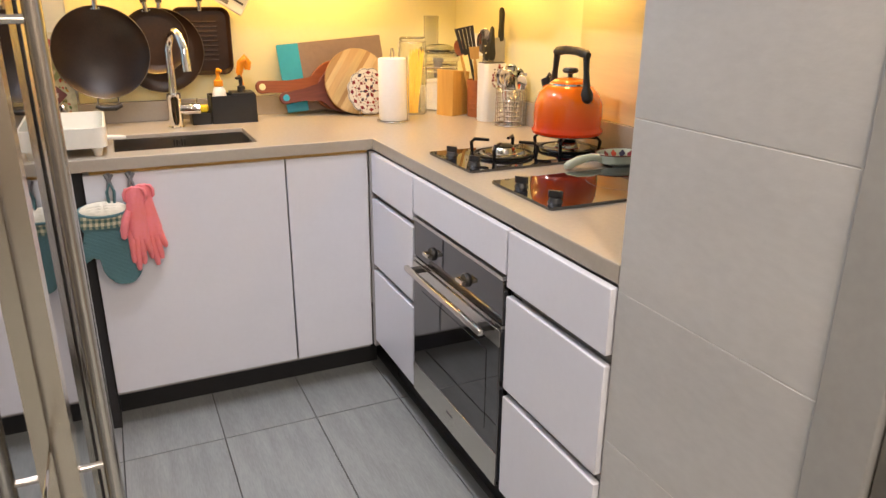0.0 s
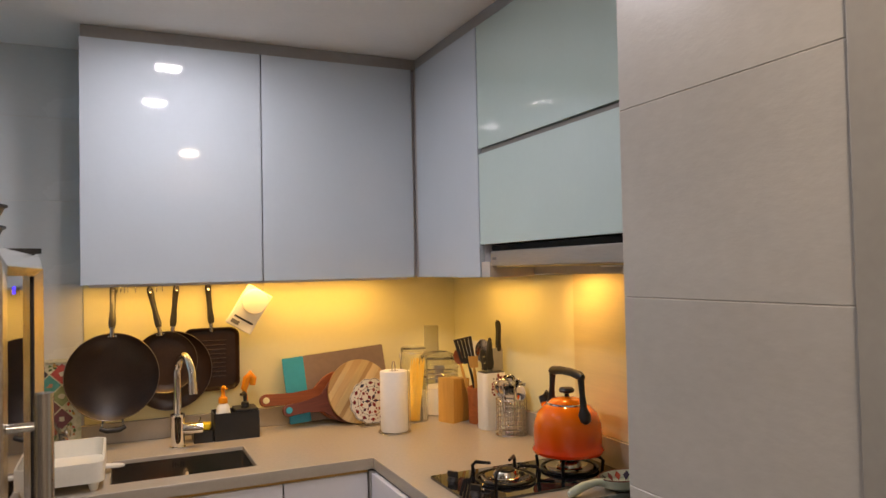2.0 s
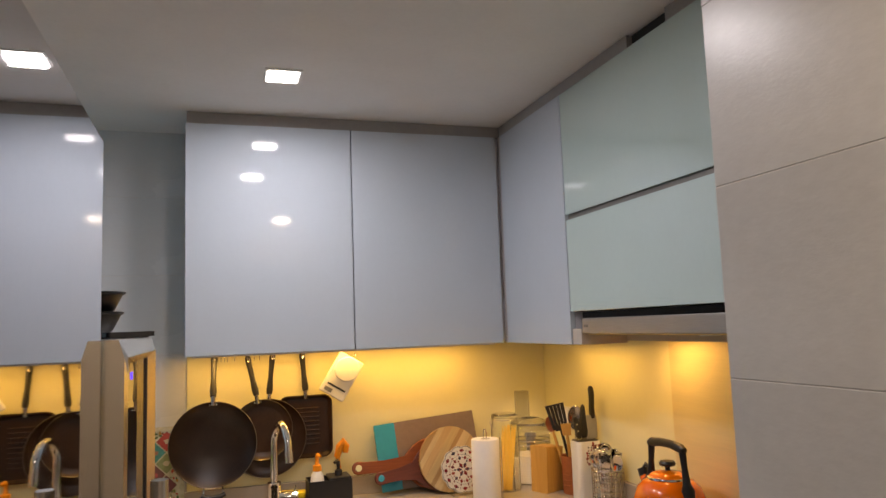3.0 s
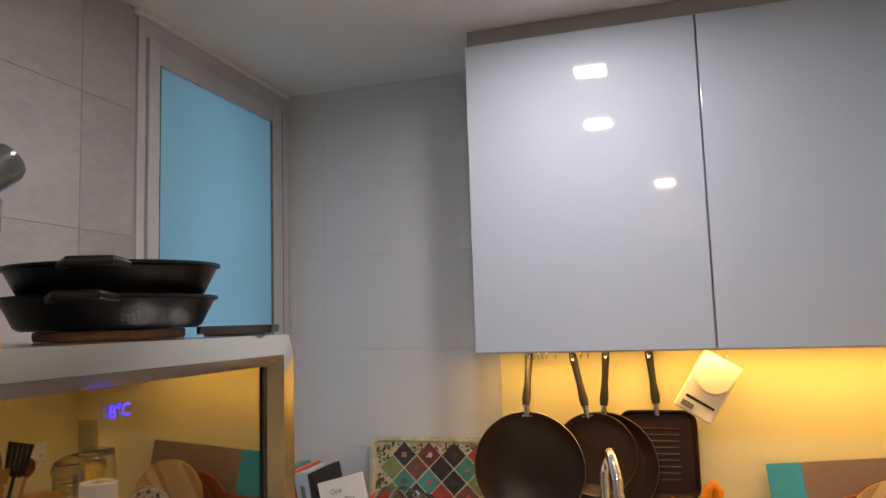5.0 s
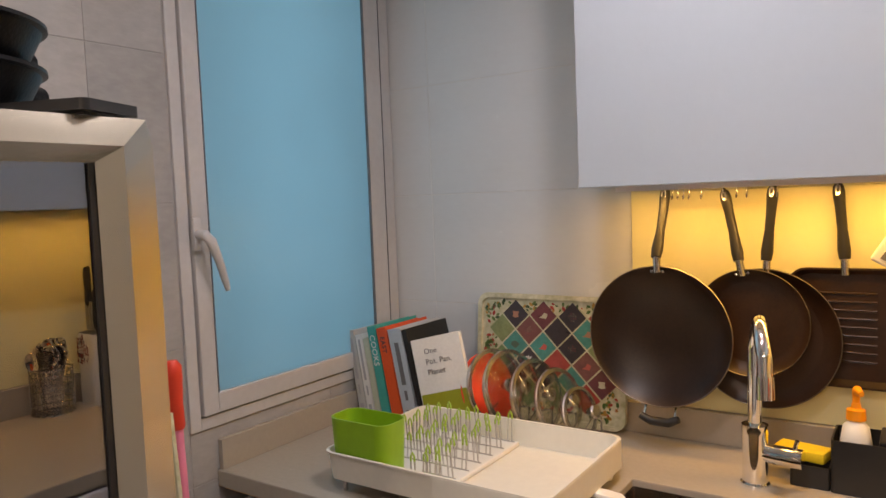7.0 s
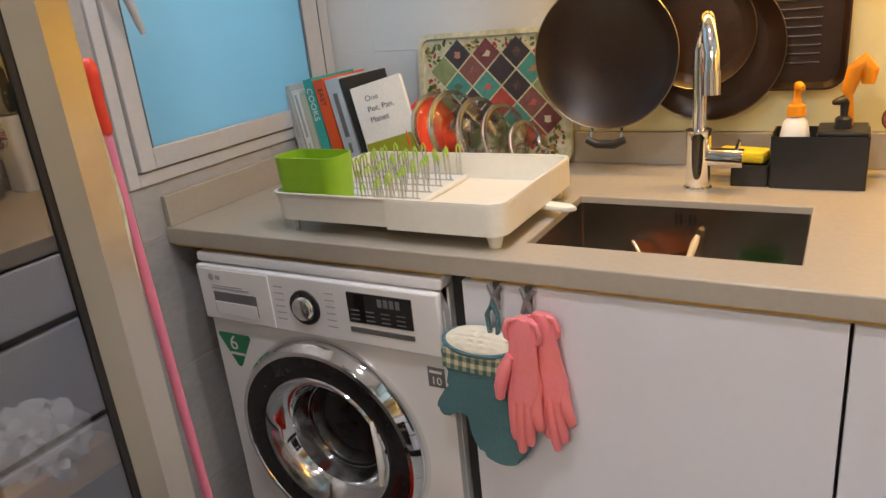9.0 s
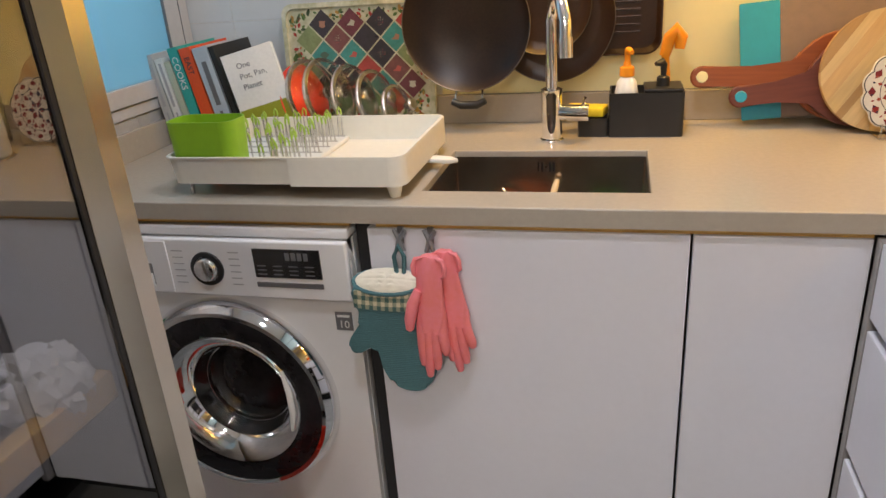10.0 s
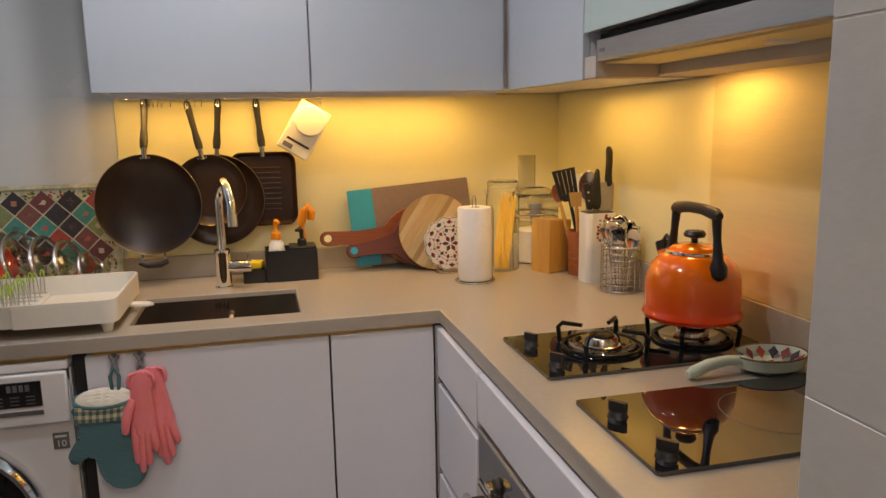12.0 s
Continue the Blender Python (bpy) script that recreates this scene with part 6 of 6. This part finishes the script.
def spoon_head(w, h, deep=0.006):
    def make(d):
        q = facing(d)
        bm = lathe([(0, -deep), (0.6, -deep * 0.7), (0.95, 0.0), (1.0, 0.001), (0.95, 0.003), (0.55, -deep * 0.3), (0, -deep * 0.5)], 24)
        bmesh.ops.transform(bm, matrix=Matrix.Translation(d * 0.98) @ q @ pose(0, 0, h / 2, 90) @ Matrix.Diagonal((w / 2, h / 2, 1, 1)), verts=bm.verts[:])
        return bm
    return make


P = (1.662, 2.738, WT + 0.012)
utensil("spatula", (1.676, 2.742, WT + 0.012), (1.622, 2.752, WT + 0.248), 0.0055, M_BLACK, "black slotted spatula in the terracotta pot", flat_head(0.074, 0.100, 4))
utensil("slotted_spoon", (1.672, 2.728, WT + 0.012), (1.668, 2.712, WT + 0.245), 0.005, M_WIRE, "steel slotted spoon in the terracotta pot", spoon_head(0.060, 0.095), M_WIRE)
utensil("wooden_spoon", (1.650, 2.750, WT + 0.012), (1.598, 2.770, WT + 0.235), 0.0055, M_BAMBOO, "wooden spoon in the terracotta pot", spoon_head(0.042, 0.062), M_WOODR)
utensil("wooden_spoon", (1.655, 2.726, WT + 0.012), (1.630, 2.715, WT + 0.225), 0.006, M_BAMBOO, "pale wooden spatula in the terracotta pot", flat_head(0.04, 0.05))
utensil("wooden_spoon", (1.680, 2.735, WT + 0.012), (1.690, 2.74, WT + 0.240), 0.006, M_WOODT, "dark wooden spoon in the terracotta pot", spoon_head(0.045, 0.06))

kn = thing("knife_holder", (1.657, 2.628, WT), "white knife holder with a patterned strip", "knife holder")
part("holder", slab(rounded(-0.046, 0.050, -0.036, 0.036, 0.016), 0.214, 0.003), M_WHITEP, kn)
part("top_insert", slab(rounded(-0.042, 0.046, -0.032, 0.032, 0.012), 0.002, 0, m=pose(0, 0, 0.2142)), M_BLACK, kn)
bm = bmesh.new()
for k in range(60):
    x, z, q = rnd.uniform(-0.014, 0.044), rnd.uniform(0.120, 0.208), rnd.uniform(0.003, 0.006)
    bm.faces.new([bm.verts.new((x + q * math.cos(a), -0.0365 - 0.00001 * k, z + q * math.sin(a))) for a in (0, 1.2, 2.4, 3.6, 4.8)])
part("motif_print", bm, M_MANDALA, kn, "dark red floral print strip")
k = thing("kitchen_knife", (1.632, 2.622, WT + 0.2165), "short black-handled kitchen knife with steel rivets", "knife", "knives in the holder")
part("blade", box(-0.010, 0.010, -0.001, 0.001, 0, 0.012), M_WIRE, k)
hk = part("handle", slab(smooth_loop([(-0.008, 0.010), (0.007, 0.010), (0.002, 0.050), (-0.006, 0.086), (-0.020, 0.083), (-0.015, 0.050)]), 0.016, 0.004, m=pose(0, 0.008, 0, 90)), M_BLACK, k)
for rz in (0.035, 0.060):
    part("rivet", lathe([(0, 0.0015), (0.0028, 0.001), (0.003, 0)], 10, m=pose(-0.0035 - rz * 0.12, -0.008, rz, 90)), M_CHROME, hk)
k = thing("kitchen_knife", (1.660, 2.638, WT + 0.2165), "tall slim black-handled kitchen knife in the white holder", "knife", "knives in the holder")
part("blade", box(-0.009, 0.009, -0.001, 0.001, 0, 0.02), M_WIRE, k)
part("handle", slab(smooth_loop([(-0.015, 0.010), (0.013, 0.010), (0.010, 0.060), (0.005, 0.122), (-0.001, 0.124), (-0.005, 0.100), (-0.013, 0.050)]), 0.018, 0.005, m=pose(0, 0.009, 0, 90)), M_BLACK, k)
k = thing("cleaver", (1.688, 2.634, WT + 0.2165), "broad steel cleaver with a tall black handle in the holder", "knife", "knives in the holder")
part("blade", slab(rounded(-0.022, 0.026, 0, 0.088, 0.008), 0.003, 0.0006, m=STANDING), M_STEELB, k, "broad satin steel blade")
part("handle", slab(smooth_loop([(0.002, 0.080), (0.019, 0.078), (0.017, 0.110), (0.019, 0.160), (0.017, 0.190), (0.003, 0.192), (0.004, 0.150)]), 0.016, 0.005, m=pose(0, 0.009, 0, 90)), M_BLACK, k)
sci = thing("scissors", (1.660, 2.652, WT + 0.2165), "steel kitchen shears with black grips in the holder", "scissors")
part("blades", box(-0.012, 0.012, -0.002, 0.002, 0, 0.038, 0.001), M_WIRE, sci)
for sx in (-0.018, 0.018):
    part("grip", tube([(sx * 0.7 + 0.011 * math.cos(a), 0, 0.050 + 0.014 * math.sin(a)) for a in rr], 0.004, 8, closed=True), M_BLACK, sci)

bk = thing("cutlery_basket", (1.670, 2.494, WT), "round chrome wire basket full of cutlery", "cutlery basket")
for k in range(8):
    z = 0.004 + 0.0182 * k
    part("ring", tube([(0.056 * math.cos(a), 0.056 * math.sin(a), z) for a in rr], 0.0018 if k not in (0, 7) else 0.003, 6, closed=True), M_WIRE, bk)
for k in range(10):
    a = 2 * math.pi * k / 10
    part("upright", tube([(0.056 * math.cos(a), 0.056 * math.sin(a), 0.004), (0.056 * math.cos(a), 0.056 * math.sin(a), 0.132)], 0.0018, 6), M_WIRE, bk)
part("base", lathe([(0, 0.001), (0.055, 0.001), (0.055, 0.003), (0, 0.003)], 28), M_WIRE, bk)
for k in range(26):
    a, q = rnd.uniform(0, 6.28), rnd.uniform(0.008, 0.040)
    b0 = (1.670 + q * 0.7 * math.cos(a), 2.494 + q * 0.7 * math.sin(a), WT + 0.005)
    hgt = rnd.uniform(0.105, 0.165)
    t0 = (1.670 + q * 1.15 * math.cos(a), 2.494 + q * 1.15 * math.sin(a), WT + hgt)
    utensil("spoon" if k % 3 else "fork", b0, t0, 0.0026, M_CHROME, "steel spoon standing in the wire basket" if k % 3 else "steel fork standing in the wire basket",
            spoon_head(rnd.uniform(0.036, 0.048), rnd.uniform(0.052, 0.066)) if k % 3 else flat_head(0.024, 0.055, 3), M_CHROME, "cutlery")


# ---- hobs ----
def hob(y0, y1, label):
    h = thing("hob", (1.184, y0, WT), label, "hob", "built-in hobs")
    part("glass", slab(rounded(0, 0.520, 0, y1 - y0, 0.006), 0.007, 0.0015, m=pose(0, 0, 0.0005)), M_BLACKG, h, "black glass hob plate")
    return h


def hob_knob(h, x, y, turn):
    k = part("knob", lathe([(0, 0.010), (0.013, 0.010), (0.0145, 0.008), (0.016, 0.003), (0.018, 0), (0, 0)], 28, m=pose(x, y, 0.0076)), M_BLACK, h, "black control knob")
    part("knob_grip", slab(rounded(-0.0045, 0.0045, -0.017, 0.017, 0.004), 0.017, 0.002, m=pose(x, y, 0.0165, 0, 0, turn)), M_BLACK, k)


gas = hob(1.857, 2.132, "black glass gas hob with two burners")
hob_knob(gas, 0.042, 0.205, 35), hob_knob(gas, 0.042, 0.060, 35)
for bx, big in ((0.180, 1.0), (0.399, 1.0)):
    by = 0.142
    bb = part("burner_bowl", lathe([(0, 0.004), (0.050, 0.003), (0.066, 0.009), (0.071, 0.009), (0.074, 0.005), (0.075, 0.0)], 48, m=pose(bx, by, 0.0076)), M_BLACKG, gas, "glossy black burner bowl")
    part("burner_head", lathe([(0, 0.026), (0.030, 0.026), (0.034, 0.022), (0.036, 0.010), (0.040, 0.008)], 36, m=pose(bx, by, 0.0076)), M_STEEL, bb, "steel burner head")
    part("burner_cap", lathe([(0, 0.034), (0.022, 0.033), (0.027, 0.029), (0.027, 0.0255), (0, 0.0255)], 36, m=pose(bx, by, 0.0076)), M_CASTI, bb)
    sup = part("pan_support", tube([(bx + 0.084 * math.cos(a), by + 0.084 * math.sin(a), 0.013) for a in rr], 0.0042, 8, closed=True), M_CASTI, gas, "black cast iron pan support")
    for k in range(4):
        a = math.pi / 4 + k * math.pi / 2
        c, s_ = math.cos(a), math.sin(a)
        part("support_arm", tube([(bx + 0.096 * c, by + 0.096 * s_, 0.0085), (bx + 0.100 * c, by + 0.100 * s_, 0.040), (bx + 0.090 * c, by + 0.090 * s_, 0.050), (bx + 0.045 * c, by + 0.045 * s_, 0.050)],
                                 [0.0050, 0.0055, 0.0055, 0.0045], 8), M_CASTI, sup)
ind = hob(1.467, 1.741, "black glass ceramic hob with two knobs")
hob_knob(ind, 0.038, 0.190, 40), hob_knob(ind, 0.038, 0.040, 40)
part("zone_print", tube([(0.30 + 0.09 * math.cos(a), 0.137 + 0.09 * math.sin(a), 0.00745) for a in rr], 0.0006, 4, closed=True), M_GREYP, ind)

# ---- kettle ----
kt = thing("kettle", (1.583, 1.999, WT + 0.0576), "orange enamel whistling kettle with a black handle", "kettle", turn=90)
kt.matrix_basis = pose(1.580, 1.999, WT + 0.0560, 0, 0, 90) @ Matrix.Diagonal((0.885, 0.885, 0.975, 1))
part("body", lathe([(0, 0.0), (0.104, 0.0), (0.118, 0.006), (0.121, 0.014), (0.117, 0.022), (0.114, 0.028), (0.116, 0.060), (0.113, 0.095), (0.100, 0.125), (0.078, 0.145), (0.066, 0.150), (0.062, 0.148), (0, 0.148)], 72), M_ORANGEE, kt)
lid = part("lid", lathe([(0.066, 0.150), (0.064, 0.156), (0.050, 0.166), (0.020, 0.172), (0, 0.173)], 48), M_ORANGEE, kt)
part("lid_rim", lathe([(0.064, 0.149), (0.068, 0.151), (0.067, 0.155), (0.063, 0.156)], 48), M_CHROME, lid)
part("lid_knob", lathe([(0.008, 0.172), (0.008, 0.182), (0.024, 0.186), (0.027, 0.192), (0.022, 0.199), (0, 0.201)], 32), M_BLACK, lid, "black lid knob")
part("spout", tube([(0.088, 0, 0.075), (0.125, 0, 0.110), (0.140, 0, 0.138)], [0.026, 0.019, 0.015], 18), M_ORANGEE, kt)
part("whistle", tube([(0.138, 0, 0.134), (0.147, 0, 0.154)], [0.017, 0.018], 18), M_BLACK, kt)
part("whistle_lever", tube([(0.146, 0, 0.152), (0.125, 0, 0.172), (0.112, 0, 0.165)], 0.005, 10), M_BLACK, kt)
for sx in (-1, 1):
    part("handle_arm", tube([(sx * 0.104, 0, 0.104), (sx * 0.103, 0, 0.112), (sx * 0.100, 0, 0.130), (sx * 0.096, 0, 0.148), (sx * 0.090, 0, 0.190), (sx * 0.084, 0, 0.235)], [0.008, 0.019, 0.021, 0.013, 0.0095, 0.0115], 14), M_BLACK, kt, "black handle arm")
part("handle_grip", tube([(-0.095, 0, 0.240), (-0.080, 0, 0.244), (-0.030, 0, 0.250), (0.030, 0, 0.250), (0.080, 0, 0.244), (0.095, 0, 0.240)], [0.010, 0.014, 0.0125, 0.0125, 0.014, 0.010], 16), M_BLACK, kt, "black ribbed grip")

# ---- spoon rest ----
sr = thing("spoon_rest", (1.622, 1.792, WT), "mint ceramic spoon rest with a painted flower bowl", "spoon rest", turn=2)
part("bowl", lathe([(0, 0.003), (0.045, 0.003), (0.060, 0.012), (0.066, 0.034), (0.063, 0.035), (0.055, 0.014), (0.04, 0.007), (0, 0.006)], 40, m=Matrix.Diagonal((1.15, 0.85, 1, 1))), M_MINT, sr)
part("handle", tube([(-0.060, 0, 0.024), (-0.098, 0.002, 0.030), (-0.140, 0.002, 0.025), (-0.176, 0, 0.014), (-0.186, 0, 0.011)], [0.012, 0.010, 0.012, 0.0125, 0.008], 16), M_MINT, sr)
bm = bmesh.new()
for k in range(14):
    a = 2 * math.pi * k / 14
    for q0, q1, wd in ((0.042, 0.064, 0.019), (0.018, 0.042, 0.013)):
        d, q = Vector((1.12 * math.cos(a), 0.83 * math.sin(a), 0)), Vector((-math.sin(a), math.cos(a), 0))
        z0, z1 = (0.0105, 0.033) if q0 > 0.03 else (0.0068, 0.0085)
        bm.faces.new([bm.verts.new(p) for p in (d * q0 + Vector((0, 0, z0)), d * ((q0 + q1) / 2) - q * wd / 2 + Vector((0, 0, (z0 + z1) / 2 + 0.0015)), d * q1 * 0.98 + Vector((0, 0, z1)), d * ((q0 + q1) / 2) + q * wd / 2 + Vector((0, 0, (z0 + z1) / 2 + 0.0015)))])
part("rim_print", tube([(1.15 * 0.065 * math.cos(a), 0.85 * 0.065 * math.sin(a), 0.0352) for a in rr], 0.0018, 6, closed=True), M_WOODD, sr, "plum painted rim")
part("petal_print", bm, M_MANDALA, sr, "dark painted petal print")

# ---- power socket on the corner splashback ----
so = thing("power_socket", (HOB_X - 0.0085, 2.90, 1.165), "pale double power socket on the splashback", "power socket")
part("plate", box(-0.008, 0, -0.075, 0.075, -0.043, 0.043, 0.003), M_WHITEP, so)
for y in (-0.045, 0.045):
    part("switch", box(-0.011, -0.0075, y - 0.008, y + 0.008, 0.008, 0.028, 0.001), M_WHITEP, so)
    for dy, dz in ((0, -0.002), (-0.010, -0.022), (0.010, -0.022)):
        part("pin_slot", box(-0.0088, -0.0075, y + dy - 0.003, y + dy + 0.003, dz - 0.004, dz + 0.002), M_GAPSHADE, so)


# ---- tiles ----
def tiles(parent, name, spans_a, spans_b, place, material):
    """Tiles as separate pieces that share a mesh where they are alike; place turns (a, b) spans into a box."""
    made = {}
    for a0, a1 in spans_a:
        for b0, b1 in spans_b:
            key = (round(a1 - a0, 4), round(b1 - b0, 4))
            at, dims = place(a0, a1, b0, b1)
            if key not in made:
                made[key] = mesh_of(name, box(0, dims[0], 0, dims[1], 0, dims[2], 0.0006, 1), material)
            ob = new(name, made[key])
            ob.location = at
            ob.parent = parent


def spans(lo, hi, first, step, gap):
    edges = [lo] + [first + k * step for k in range(-40, 41) if lo + 0.02 < first + k * step < hi - 0.02] + [hi]
    return [(a + gap / 2, b - gap / 2) for a, b in zip(edges, edges[1:])]


TZ = spans(0, CEIL, 1.487, 0.303, 0.0018)
tiles(floor, "tile", spans(WIN_X, 1.17, 0.230, 0.30, 0.004), spans(FAR, 3.1, 2.272, 0.60, 0.004), lambda a, c, b, d: ((a, b, -0.008), (c - a, d - b, 0.008)), M_FLOOR)
tiles(wall_sink, "tile", spans(WIN_X - 0.005, 0.234, -0.340, 0.60, 0.0018), TZ, lambda a, c, b, d: ((a, SINK_Y, b), (c - a, 0.012, d - b)), M_SINKT)
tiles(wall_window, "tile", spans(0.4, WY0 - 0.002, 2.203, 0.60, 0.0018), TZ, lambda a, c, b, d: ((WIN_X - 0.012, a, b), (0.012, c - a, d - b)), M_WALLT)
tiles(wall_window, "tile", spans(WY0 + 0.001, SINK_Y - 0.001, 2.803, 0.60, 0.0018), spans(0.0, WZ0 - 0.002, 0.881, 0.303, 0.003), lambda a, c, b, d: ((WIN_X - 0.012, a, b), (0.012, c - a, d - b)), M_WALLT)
tiles(pillar, "tile", [(0.7235, 1.1275)], spans(0, CEIL, 1.463, 0.3045, 0.0018), lambda a, c, b, d: ((1.110, a, b), (0.012, c - a, d - b)), M_PILT)
tiles(pillar, "tile", [(1.1245, 1.735)], spans(0, CEIL, 1.463, 0.3045, 0.0018), lambda a, c, b, d: ((a, 1.120, b), (c - a, 0.010, d - b)), M_PILT)
